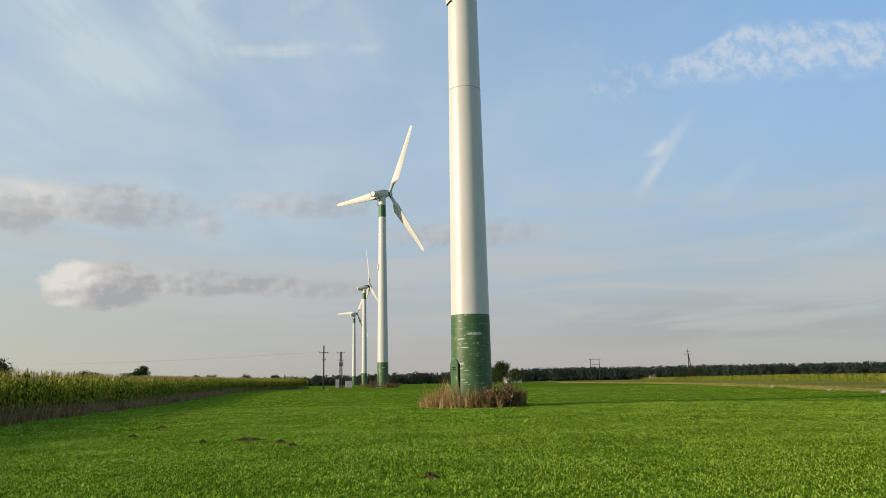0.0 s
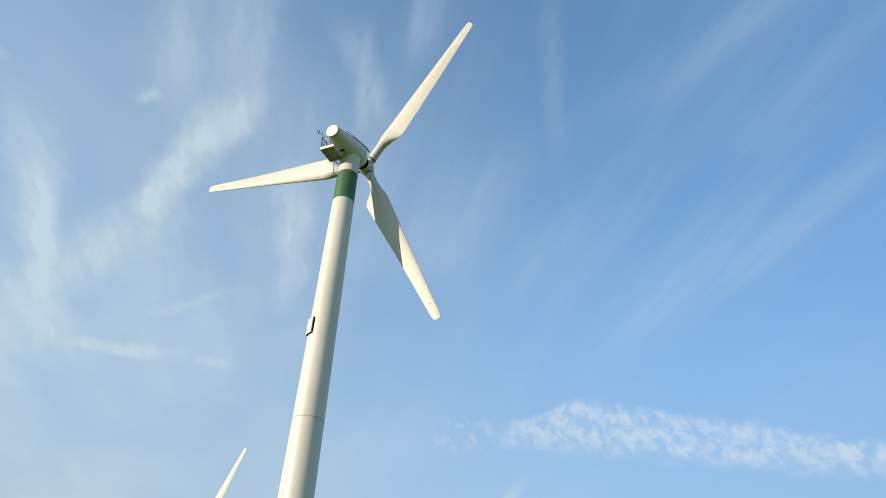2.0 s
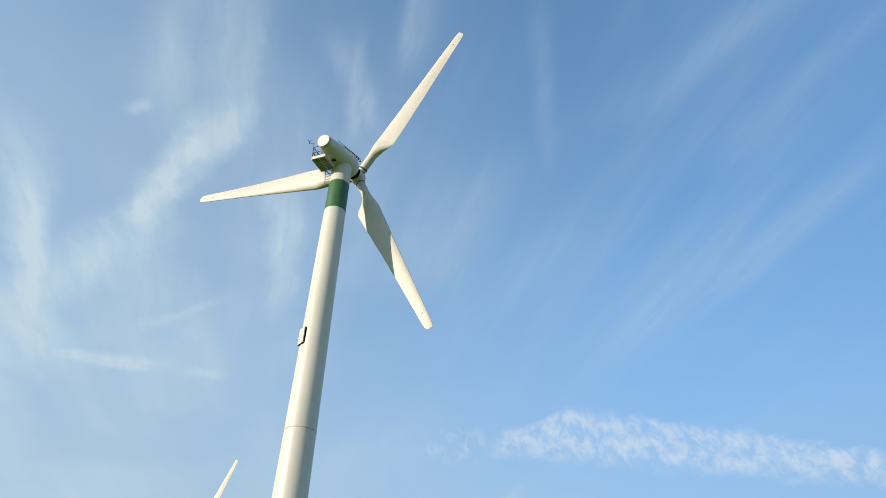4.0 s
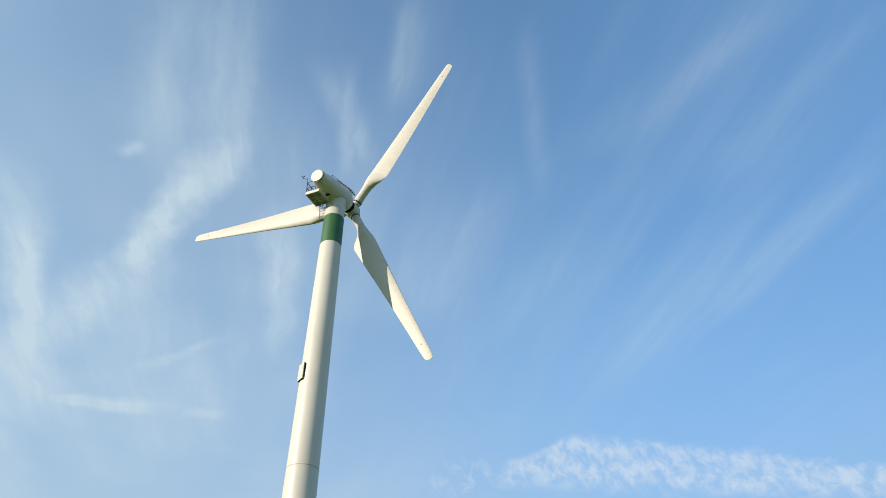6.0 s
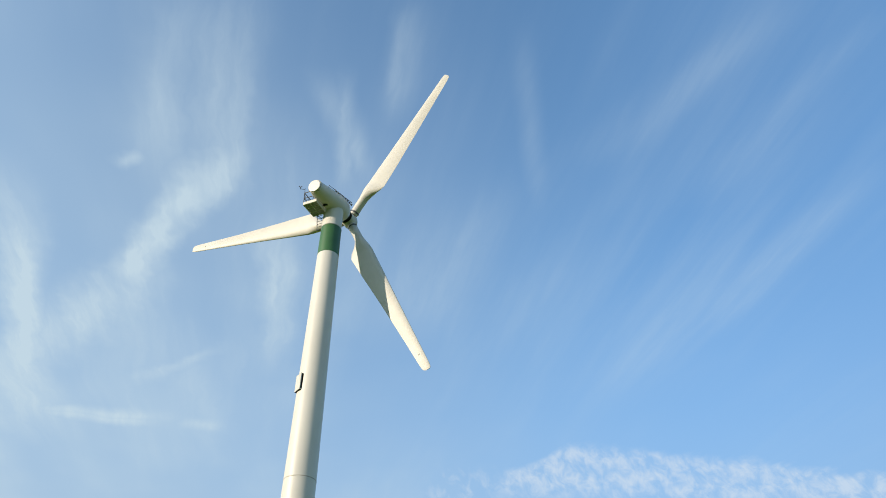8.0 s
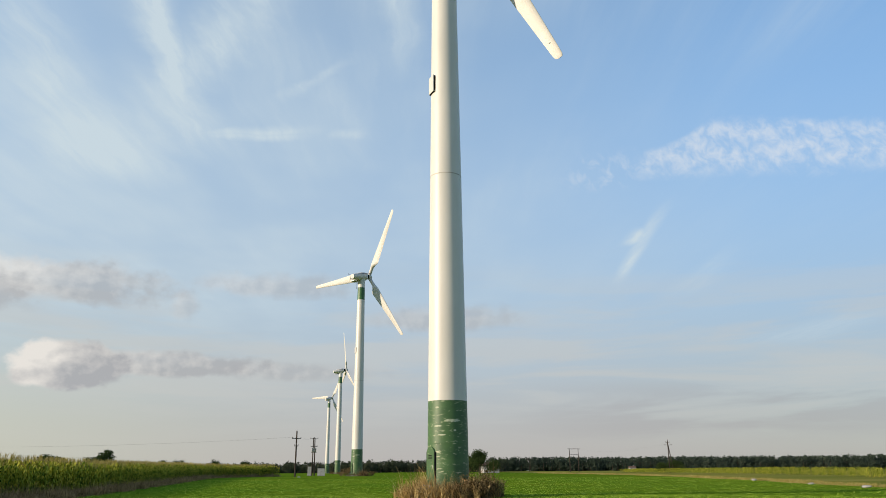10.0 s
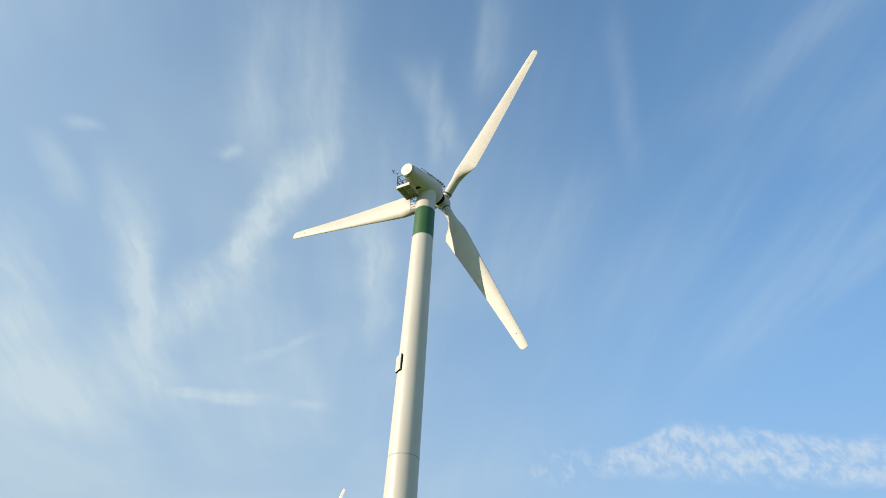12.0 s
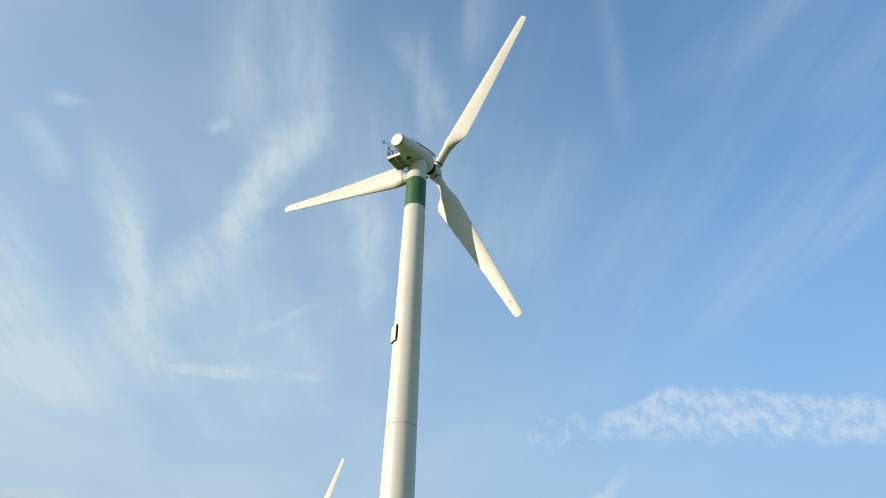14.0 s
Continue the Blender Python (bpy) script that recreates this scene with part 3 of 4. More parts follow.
def tower_r(z):
    return (2.88 - z * 1.02 / 48.2) / 2


def on_tower(angle, z, out=0.0):
    """A pose on the tower's skin: angle in degrees from -y towards -x, local x along the skin, local y outwards."""
    a = radians(angle)
    o = Vector((-math.sin(a), -math.cos(a), 0))
    m = Matrix.Translation(o * (tower_r(z) + out) + Vector((0, 0, z)))
    return m @ Matrix(((math.cos(a), o.x, 0, 0), (-math.sin(a), o.y, 0, 0), (0, 0, 1, 0), (0, 0, 0, 1)))


def blade_mesh():
    bm = bmesh.new()
    n = 32
    secs = [(0.75, 0.86, 1.0, 0), (2.4, 0.86, 1.0, 0), (2.9, 0.95, 0.9, 0.1), (3.5, 1.35, 0.6, 0.5), (4.1, 2.0, 0.36, 0.9), (4.6, 2.28, 0.26, 1), (7.0, 2.04, 0.21, 1),
            (10.0, 1.68, 0.18, 1), (13.5, 1.32, 0.16, 1), (16.5, 1.04, 0.15, 1), (18.4, 0.88, 0.14, 1), (18.95, 0.80, 0.13, 1), (19.15, 0.68, 0.12, 1), (19.27, 0.42, 0.12, 1)]
    keys = np.array(secs)
    rs = np.unique(np.concatenate([keys[:, 0], np.linspace(4.6, 18.4, 90)]))
    secs = [(r, *[float(np.interp(r, keys[:, 0], keys[:, c])) for c in (1, 2, 3)]) for r in rs]
    rings = []
    for r, chord, thick, foil in secs:
        tw = radians(1 + 11 * max(0, 1 - (r - 2) / 12) ** 1.4)
        ring = []
        for i in range(n):
            t = 2 * math.pi * i / n
            u = (1 - math.cos(t)) / 2
            rx, ry = -0.5 * math.cos(t), 0.5 * math.sin(t)
            fx, fy = u - 0.30, math.copysign(0.5 * aero(u), math.sin(t)) if 0 < i < n / 2 or i > n / 2 else 0.0
            X = (rx * (1 - foil) + fx * foil) * chord
            Y = (ry * (1 - foil) + fy * thick * foil) * chord if foil else ry * chord
            # twist: leading edge (-x) turns upwind (+y)
            c, sn = math.cos(tw), math.sin(tw)
            ring.append(bm.verts.new((X * c + Y * sn, -X * sn + Y * c, r)))
        rings.append(ring)
    for a, b in zip(rings, rings[1:]):
        for i in range(n):
            j = (i + 1) % n
            bm.faces.new((a[i], a[j], b[j], b[i]))
    for a, b in zip(rings, rings[1:]):
        if a[0].co.z > 2.5:
            bm.edges.get((a[n // 2], b[n // 2])).smooth = False
    for f in (bm.faces.new(rings[0][::-1]), bm.faces.new(rings[-1])):
        for e in f.edges:
            e.smooth = False
    bmesh.ops.recalc_face_normals(bm, faces=bm.faces)
    return bm


def aero(u):
    return 2.0 * (1.4845 * math.sqrt(u) - 0.63 * u - 1.758 * u * u + 1.4215 * u ** 3 - 0.5075 * u ** 4) * 1.0


def make_turbine():
    tb = new("wind_turbine")
    G, B0, B1 = 6.38, 44.4, 47.7
    part("tower", lathe([(tower_r(G), G), (tower_r(23.26), 23.26), (tower_r(23.3), 23.3), (tower_r(B0), B0)], 72, cap=False), M["white"], tb, "cream-white painted steel tower", smooth=True)
    part("tower_foot", lathe([(tower_r(0) + 0.004, -0.3), (tower_r(G) + 0.004, G)], 72, cap=False), M["green"], tb, "flaking green paint round the foot", smooth=True)
    part("colour_band", lathe([(tower_r(B0) + 0.004, B0), (tower_r(B1) + 0.004, B1)], 72, cap=False), M["band"], tb, "dark green painted ring", smooth=True)
    part("yaw_neck", lathe([(tower_r(B1) - 0.01, B1), (0.93, 49.4), (0.95, 51.0)], 72, cap=False), M["white"], tb, smooth=True)
    part("flange", lathe([(tower_r(23.3) + 0.006, 23.27), (tower_r(23.3) + 0.014, 23.30), (tower_r(23.3) + 0.006, 23.33)], 64), M["seam"], tb, "thin rusty joint between tower sections")
    part("weld_seam", lathe([(tower_r(20.16) + 0.003, 20.12), (tower_r(20.16) + 0.003, 20.24)], 64, cap=False), M["white"], tb)
    part("band_lip", lathe([(tower_r(B1) + 0.005, B1 - 0.06), (tower_r(B1) + 0.03, B1 - 0.02), (tower_r(B1) + 0.005, B1 + 0.03)], 64), M["steel"], tb)
    part("foundation", lathe([(2.3, -0.3), (2.3, 0.10), (2.22, 0.16), (1.5, 0.17)], 40), M["concrete"], tb, "low round concrete plinth")
    part("foot_seam", lathe([(tower_r(3.5) + 0.006, 3.47), (tower_r(3.5) + 0.013, 3.5), (tower_r(3.5) + 0.006, 3.53)], 64, cap=False), M["green"], tb)
    rg = random.Random(4)
    for a0, a1, zc, zh in ((-12, 34, 5.0, 0.11), (14, 22, 4.35, 0.07), (-44, -20, 4.65, 0.06), (-40, -28, 5.9, 0.08), (-30, -8, 4.05, 0.05)):
        bm = bmesh.new()
        n = 16
        up, lo = [], []
        for k in range(n + 1):
            t = radians(a0 + (a1 - a0) * k / n)
            f = math.sin(math.pi * min(max(k / n, 0.04), 0.96)) ** 0.4
            for lst, sg in ((up, 1), (lo, -1)):
                zz = zc + sg * zh * f * rg.uniform(0.55, 1.1)
                r = tower_r(zz) + 0.009
                lst.append(bm.verts.new((r * math.sin(t), -r * math.cos(t), zz)))
        for k in range(n):
            bm.faces.new((lo[k], lo[k + 1], up[k + 1], up[k]))
        part("worn_patch", bm, M["primer"], tb, "patch worn to pale primer")
    # door with rounded head
    bm = bmesh.new()
    outl = [(-0.48, 0.0), (0.48, 0.0)] + [(0.48 * math.cos(a), 2.05 + 0.42 * math.sin(a)) for a in [math.pi * k / 12 for k in range(13)]]
    lo = [bm.verts.new((p, -0.14, q)) for p, q in outl]
    hi = [bm.verts.new((p * 0.96, 0.03, q * 0.99)) for p, q in outl]
    bm.faces.new(lo)
    bm.faces.new(hi[::-1])
    for i in range(len(lo)):
        j = (i + 1) % len(lo)
        bm.faces.new((lo[i], lo[j], hi[j], hi[i]))
    bmesh.ops.recalc_face_normals(bm, faces=bm.faces)
    door = part("door", bm, M["green"], tb, "green steel door with a rounded head", on_tower(58, 0.85))
    part("door_frame", box(box(bmesh.new(), 0.03, 0.16, 2.1, pose(0.50, -0.07, 1.05)), 0.03, 0.16, 2.1, pose(-0.50, -0.07, 1.05)), M["dark"], door)
    part("handle", rod(bmesh.new(), (0.36, 0.07, 1.0), (0.36, 0.07, 1.22), 0.018), M["steel"], door)
    part("door_vent", box(box(bmesh.new(), 0.4, 0.02, 0.07, pose(0, 0.04, 1.85)), 0.4, 0.02, 0.07, pose(0, 0.04, 1.70)), M["dark"], door)
    st = part("door_steps", bmesh.new(), M["steel"], tb, "galvanised steps", on_tower(58, 0))
    bm = bmesh.new()
    for k in range(4):
        box(bm, 0.9, 0.25, 0.04, pose(0, 1.1 - 0.27 * k, 0.18 + 0.2 * k))
    for s in (-0.46, 0.46):
        rod(bm, (s, 1.25, 0.0), (s, 0.2, 0.85), 0.03)
    bm.to_mesh(st.data)
    bm.free()
    # box on the shaft
    hb = part("service_hatch", box(bmesh.new(), 0.80, 0.26, 1.45, pose(0, 0.0, 0), 0.03), M["white"], tb, "", on_tower(66, 31.05))
    # Near-black strips: along the hatch's right side, and painting the shadow beneath it.
    part("hatch_side_strip", box(bmesh.new(), 0.02, 0.2, 1.3, pose(0.405, -0.05, 0)), M["dark"], hb)
    part("hatch_shadow", box(bmesh.new(), 0.76, 0.24, 0.025, pose(0, -0.01, -0.735)), M["dark"], hb)
    # nacelle: local y along the shaft towards the hub
    back = HUB_Z - HUB_OUT * math.tan(radians(HOUSING_TILT))
    turn = pose(0, 0, back, 0, 0, -PSI) @ pose(0, 0, 0, HOUSING_TILT)
    na = part("nacelle", lathe([(0.52, -3.72), (0.62, -3.70), (0.66, -3.64), (0.69, -3.4), (1.05, -1.3), (1.20, -0.3), (1.23, 0.5), (1.16, 1.05), (0.98, 1.5), (0.75, 1.68)], 56, "Y"), M["white"], tb, "tapered round cream nacelle housing", turn, True)
    part("end_cap", lathe([(0.50, -3.80), (0.60, -3.79), (0.625, -3.73)], 48, "Y"), M["cap"], na, "bright flat end cap")
    part("cap_rim", lathe([(0.665, -3.68), (0.685, -3.66), (0.685, -3.62), (0.665, -3.60)], 48, "Y"), M["seam"], na)
    part("drain_port", lathe([(0.23, -0.02), (0.23, 0.05)], 20), M["dark"], na, "round dark opening below", pose(0.02, -1.75, -0.985, 10))
    bm = bmesh.new()
    a = radians(60)
    for k in range(8):
        yy = -1.5 + k * 0.40
        rr = 1.03 + 0.19 * min(1, max(0, (yy + 1.5) / 1.8))
        px, pz = rr * math.sin(a), rr * math.cos(a)
        rod(bm, (px - 0.03, yy, pz - 0.05), (px + 0.09, yy, pz + 0.15), 0.022, 6)
        box(bm, 0.05, 0.20, 0.16, pose(px + 0.03, yy + 0.2, pz + 0.05, 0, 40))
    rod(bm, (0.80 * math.sin(a) + 0.10, -2.4, 0.86 * math.cos(a) + 0.20), (1.22 * math.sin(a) + 0.12, 1.4, 1.22 * math.cos(a) + 0.20), 0.025, 6)
    rod(bm, (0.80 * math.sin(a) + 0.10, -2.4, 0.86 * math.cos(a) + 0.20), (0.80 * math.sin(a) - 0.03, -2.4, 0.86 * math.cos(a) - 0.05), 0.025, 6)
    part("roof_rail", bm, M["dark_steel"], na, "dark steel hand rail and step plates along the roof")
    # service basket hung below the side
    bk = part("basket", box(bmesh.new(), 1.4, 1.9, 0.05), M["mesh_floor"], tb, "service platform with a dark mesh floor and pale edges", turn @ pose(-0.95, -2.0, -1.2, -HOUSING_TILT * 0.6))
    for sx, sy, px, py in ((0.05, 1.9, -0.7, 0), (0.05, 1.9, 0.7, 0), (1.4, 0.05, 0, -0.95), (1.4, 0.05, 0, 0.95)):
        part("kick_plate", box(bmesh.new(), sx, sy, 0.30, pose(px, py, 0.08)), M["white"], bk, "pale steel edge plate")
    bm = bmesh.new()
    for i in range(4):
        box(bm, 1.34, 0.04, 0.05, pose(0, -0.9 + 0.6 * i, -0.05))
    for px in (-0.67, 0.0, 0.67):
        box(bm, 0.05, 1.84, 0.05, pose(px, 0, -0.055))
    part("grating", bm, M["white"], bk)
    bm = bmesh.new()
    for px, py in ((-0.68, -0.92), (-0.68, -0.1), (-0.68, 0.75), (0.3, -0.92)):
        rod(bm, (px, py, 0), (px, py, 1.45), 0.042)
    for zz in (0.75, 1.42):
        rod(bm, (-0.68, -0.92, zz), (-0.68, 0.75, zz), 0.038)
        rod(bm, (-0.68, -0.92, zz), (0.3, -0.92, zz), 0.038)
    rod(bm, (-0.68, -0.92, 0.1), (-0.68, -0.1, 1.42), 0.02)
    rod(bm, (-0.68, -0.1, 0.1), (-0.68, -0.92, 1.42), 0.02)
    part("basket_rail", bm, M["dark_steel"], bk)
    bm = bmesh.new()
    rod(bm, (-0.68, -0.92, 1.4), (-0.68, -0.92, 2.0), 0.022)
    rod(bm, (-0.68, -0.92, 1.85), (-1.05, -1.15, 1.9), 0.022)
    rod(bm, (-1.05, -1.15, 1.85), (-1.05, -1.15, 2.1), 0.035)
    for k in range(3):
        a = k * 2.094
        bmesh.ops.create_icosphere(bm, subdivisions=1, radius=0.065, matrix=pose(-1.05 + 0.12 * math.cos(a), -1.15 + 0.12 * math.sin(a), 2.12))
    part("wind_vane", bm, M["dark_steel"], bk, "small anemometer on a thin mast")
    bm = bmesh.new()
    for px in (-0.3, 0.55):
        rod(bm, (px, 0.95, 0.05), (px, 1.15, -1.75), 0.035)
        rod(bm, (px, 1.15, -1.75), (0.75, 1.75, -1.2), 0.03)
    for k in range(6):
        f = 0.1 + k / 6
        rod(bm, (-0.3, 0.95 + 0.2 * f, -1.75 * f), (0.55, 0.95 + 0.2 * f, -1.75 * f), 0.022)
    rod(bm, (-0.3, 0.95, 0.0), (0.5, 1.1, -0.9), 0.03)
    part("ladder_bracket", bm, M["dark_steel"], bk)
    # rotor
    hub = part("hub", lathe([(0.45, -0.75), (0.58, -0.66), (0.62, -0.5), (0.70, -0.35), (0.72, 0.35), (0.60, 0.62), (0.35, 0.82), (0.1, 0.88)], 36, "Y"), M["white"], tb, "cast white rotor hub",
               pose(0, 0, HUB_Z, 0, 0, -PSI) @ pose(0, HUB_OUT, 0, TILT), True)
    part("shaft_gap", lathe([(0.70, -1.45), (0.66, -0.70)], 30, "Y"), M["dark"], hub)
    bmesh_blade = blade_mesh()
    first = part("blade", bmesh_blade, M["blade"], hub, "long tapering cream rotor blade", None, True)
    ring_b = lathe([(0.44, 0.92), (0.475, 0.95), (0.475, 1.06), (0.44, 1.09)], 28)
    collar = part("blade_collar", ring_b, M["dark_steel"], hub)
    wear = part("tip_mark", box(bmesh.new(), 0.16, 0.02, 0.07, pose(0.18, -0.075, 17.6)), M["worn"], hub)
    for k in range(3):
        mk = pose(0, 0, 0, 0, 120 * k, 0)
        for o in (first, collar, wear):
            if k == 0:
                continue
            c = new(o.name.split(".")[0], o.data)
            c.parent, c.matrix_basis = hub, mk
            if o == first:
                tagged(c, "long tapering cream rotor blade")
    return tb, hub


def set_phase(hub, degrees):
    hub.matrix_basis = hub.matrix_basis @ pose(0, 0, 0, 0, degrees, 0)


turbine, first_hub = make_turbine()
PHASES, YAWS = [36, 29, 6, 32], [0, 0, -35.5, 0]
tagged(turbine, "tall white three-bladed wind turbine with green-painted foot and neck ring", "wind turbine", "row of wind turbines")
turbine.matrix_basis = pose(*TOWERS[0], 0)
for (tx, ty), ph, yaw in zip(TOWERS[1:], PHASES[1:], YAWS[1:]):
    c = copy_thing(turbine, pose(tx, ty, hgt(tx, ty), 0, 0, yaw))
    set_phase([o for o in c.children if o.name.startswith("hub")][0], ph)
set_phase(first_hub, PHASES[0])


# ---- dry growth round the turbines' feet ----
def foot_growth(x0, y0, r, seed, dense, mat, label, side):
    """Stalks round a tower foot, thicker towards one side (+1: towards +x, -1: towards -x)."""
    rng = np.random.default_rng(seed)
    sets = []
    n = int(800 * dense)
    a, d = rng.uniform(0, 6.28, n), r * np.sqrt(rng.uniform(0.16, 1.0, n)) * rng.uniform(0.9, 1.08, n)
    keep = rng.uniform(-1.2, 1.2, n) < side * np.cos(a) + 0.35
    x, y = (x0 + d * np.cos(a))[keep], (y0 + d * np.sin(a))[keep]
    for k in range(8):
        tall, wide, lean = ((2.1, 0.032, 0.55), (1.7, 0.05, 1.25), (1.1, 0.08, 1.6), (2.4, 0.028, 0.8))[k % 4]
        mv, mtri = stalk_model(rng, 7, tall, 0.16, wide, lean, 3)
        q = np.stack([x[k::8], y[k::8], height(x[k::8], y[k::8])], -1)
        lump = np.array([0.72 + 0.75 * noise.noise(Vector((p[0] * 1.3, p[1] * 1.3, seed))) + 0.35 * noise.noise(Vector((p[0] * 4, p[1] * 4, seed))) for p in q])
        edge = np.clip(1.3 - np.hypot(q[:, 0] - x0, q[:, 1] - y0) / r, 0.25, 1.0)
        sets.append(spread(q, rng.uniform(0, 6.28, len(q)), rng.uniform(0.55, 1.2, len(q)) * np.clip(lump, 0.3, 1.4) * (0.68 + 0.6 * edge), mv, mtri))
    tagged(many("dry_grass_clump", sets, mat), label, "dry grass", kind="stuff")


def shrub(x, y, h, w, seed, mat):
    rng = np.random.default_rng(seed)
    bm = bmesh.new()
    tips = []
    for k in range(9):
        a, l = rng.uniform(0, 6.28), rng.uniform(0.2, 1) * w / 2
        tip = (math.cos(a) * l, math.sin(a) * l, h * rng.uniform(0.6, 1.0))
        mid = (tip[0] * 0.35, tip[1] * 0.35, tip[2] * 0.5)
        rod(bm, (0.05 * math.cos(a), 0.05 * math.sin(a), -0.05), mid, 0.018, 5, 0.012)
        rod(bm, mid, tip, 0.012, 5, 0.004)
        tips += [mid, tip, tuple(0.5 * (p + q) for p, q in zip(mid, tip))]
    th = new("withered_shrub")
    th.matrix_basis = pose(x, y, hgt(x, y))
    tagged(th, "brown withered shrub among the dry grass", "shrub", "shrubs round the tower foot")
    part("stems", bm, M["bark"], th)
    V, T = leaf_cloud(rng, np.array(tips), 30, 0.28 * h, 0.085)
    lf = raw("leaves", V, T, mat)
    lf.parent = th


def leaf_cloud(rng, centres, per, radius, size):
    n = len(centres) * per
    c = np.repeat(centres, per, 0) + np.clip(rng.normal(0, radius * 0.5, (n, 3)), -radius, radius)
    u = rng.normal(0, 1, (n, 3))
    u /= np.linalg.norm(u, axis=1)[:, None]
    w = np.cross(u, rng.normal(0, 1, (n, 3)))
    w /= np.linalg.norm(w, axis=1)[:, None]
    s = size * rng.uniform(0.5, 1.2, (n, 1))
    V = np.stack([c - u * s, c - w * s * 0.5, c + u * s, c + w * s * 0.5], 1).reshape(-1, 3)
    o = (np.arange(n) * 4)[:, None]
    T = np.concatenate([o + [[0, 1, 2]], o + [[0, 2, 3]]])
    return V, T


STRAW, BROWN = "clump of tall dry straw-coloured grass round the tower foot", "tangle of brown withered stalks round the tower foot"
foot_growth(2.05, 52.9, 3.6, 5, 1.3, M["straw"], STRAW, -1)
foot_growth(2.25, 52.9, 3.5, 9, 1.7, M["shrub"], BROWN, 1)
for q in ((3.5, 50.9, 1.25, 1.3), (4.6, 51.3, 1.35, 1.4), (5.2, 52.3, 1.1, 1.2), (2.1, 50.6, 0.8, 1.1), (4.1, 50.2, 0.8, 1.2)):
    shrub(*q, int(q[0] * 37 + q[1]), M["shrub"])
foot_growth(TOWERS[1][0], TOWERS[1][1], 3.6, 6, 0.6, M["shrub"], BROWN, 1)
foot_growth(TOWERS[2][0], TOWERS[2][1], 4.0, 7, 0.5, M["shrub"], BROWN, -1)
for q in ((-17.8, 190.6, 2.0, 3.4), (-13.0, 189.8, 1.1, 2.6), (-11.5, 191.4, 1.0, 2.2), (-18.9, 189.6, 1.0, 2.0)):
    shrub(*q, int(q[0] * -31), M["shrub"])


# ---- trees and woods ----
def tree(x, y, h, w, seed):
    rng = np.random.default_rng(seed)
    th = new("tree")
    th.matrix_basis = pose(x, y, hgt(x, y))
    tagged(th, "dark green broadleaf tree with a rounded uneven crown", "tree", "field trees")
    bm = bmesh.new()
    rod(bm, (0, 0, -0.2), (0.1, 0, h * 0.35), 0.03 * h, 8, 0.02 * h)
    rod(bm, (0.1, 0, h * 0.35), (0, 0.1, h * 0.75), 0.02 * h, 7, 0.008 * h)
    tips = []
    for k in range(22):
        a, z0 = rng.uniform(0, 6.28), h * rng.uniform(0.22, 0.7)
        l = w / 2 * rng.uniform(0.45, 0.95) * math.sin(min(3.0, 0.5 + 2.6 * (z0 / h)))
        tip = (math.cos(a) * l, math.sin(a) * l, z0 + h * rng.uniform(0.05, 0.22))
        rod(bm, (0, 0, z0), tip, 0.008 * h, 5, 0.003 * h)
        tips.append(tip)
    tips += [(rng.normal(0, w * 0.13), rng.normal(0, w * 0.13), h * rng.uniform(0.72, 0.93)) for _ in range(8)]
    part("trunk", bm, M["bark"], th)
    V, T = leaf_cloud(rng, np.array(tips), 110, w * 0.19, w * 0.045)
    cr = raw("crown", V, T, M["leaf"])
    cr.parent = th


def at(az, dist):
    return dist * math.sin(radians(az)), dist * math.cos(radians(az))


for az, dist, h, w in ((-30.9, 230, 9.0, 8), (-25.4, 260, 5.9, 7.5), (-24.7, 262, 5.6, 5.5), (-22.7, 260, 5.6, 4.8), (-21.95, 255, 7.6, 6.2), (-20.3, 300, 4.6, 6), (-18.2, 300, 5.2, 4.5),
                       (-17.2, 300, 5.0, 5), (-14.6, 330, 5.6, 5), (-12.6, 420, 6.5, 6), (4.55, 290, 8.2, 7), (3.8, 300, 6.6, 6.5), (5.6, 330, 5.0, 6), (18.6, 262, 3.6, 5.2), (17.7, 262, 3.0, 3.6)):
    tree(*at(az, dist), h, w, int(az * 100) % 9973)


def woods(name, label, spots, mat, seed, per=46, leaf=0.9):
    """A far wood: trunks and ragged crowns joined in one mesh each."""
    rng = np.random.default_rng(seed)
    cs, tv, tt = [], [], []
    for x, y, h, w in spots:
        z = hgt(x, y)
        k = 9
        a, f = rng.uniform(0, 6.28, k), np.linspace(0.22, 0.95, k)
        rad = w / 2 * np.sin(np.clip(0.35 + f * 2.5, 0, 3.0)) * rng.uniform(0.5, 1.0, k)
        cs.append(np.stack([x + rad * np.cos(a), y + rad * np.sin(a), z + h * f], -1))
        o = len(tv)
        for q in range(3):
            tv += [(x + 0.2 * math.cos(q * 2.1), y + 0.2 * math.sin(q * 2.1), z - 0.2), (x + 0.1 * math.cos(q * 2.1), y + 0.1 * math.sin(q * 2.1), z + h * 0.7)]
        for q in range(3):
            r = (q + 1) % 3
            tt += [(o + 2 * q, o + 2 * r, o + 2 * q + 1), (o + 2 * r, o + 2 * r + 1, o + 2 * q + 1)]
    C = np.concatenate(cs)
    V, T = leaf_cloud(rng, C, per // 9 + 1, leaf * 1.7, leaf)
    ob = tagged(raw(name, V, T, mat), label, "woods", kind="stuff")
    tr = raw("trunks", tv, tt, M["bark"])
    tr.parent = ob
    tagged(tr, kind="stuff")


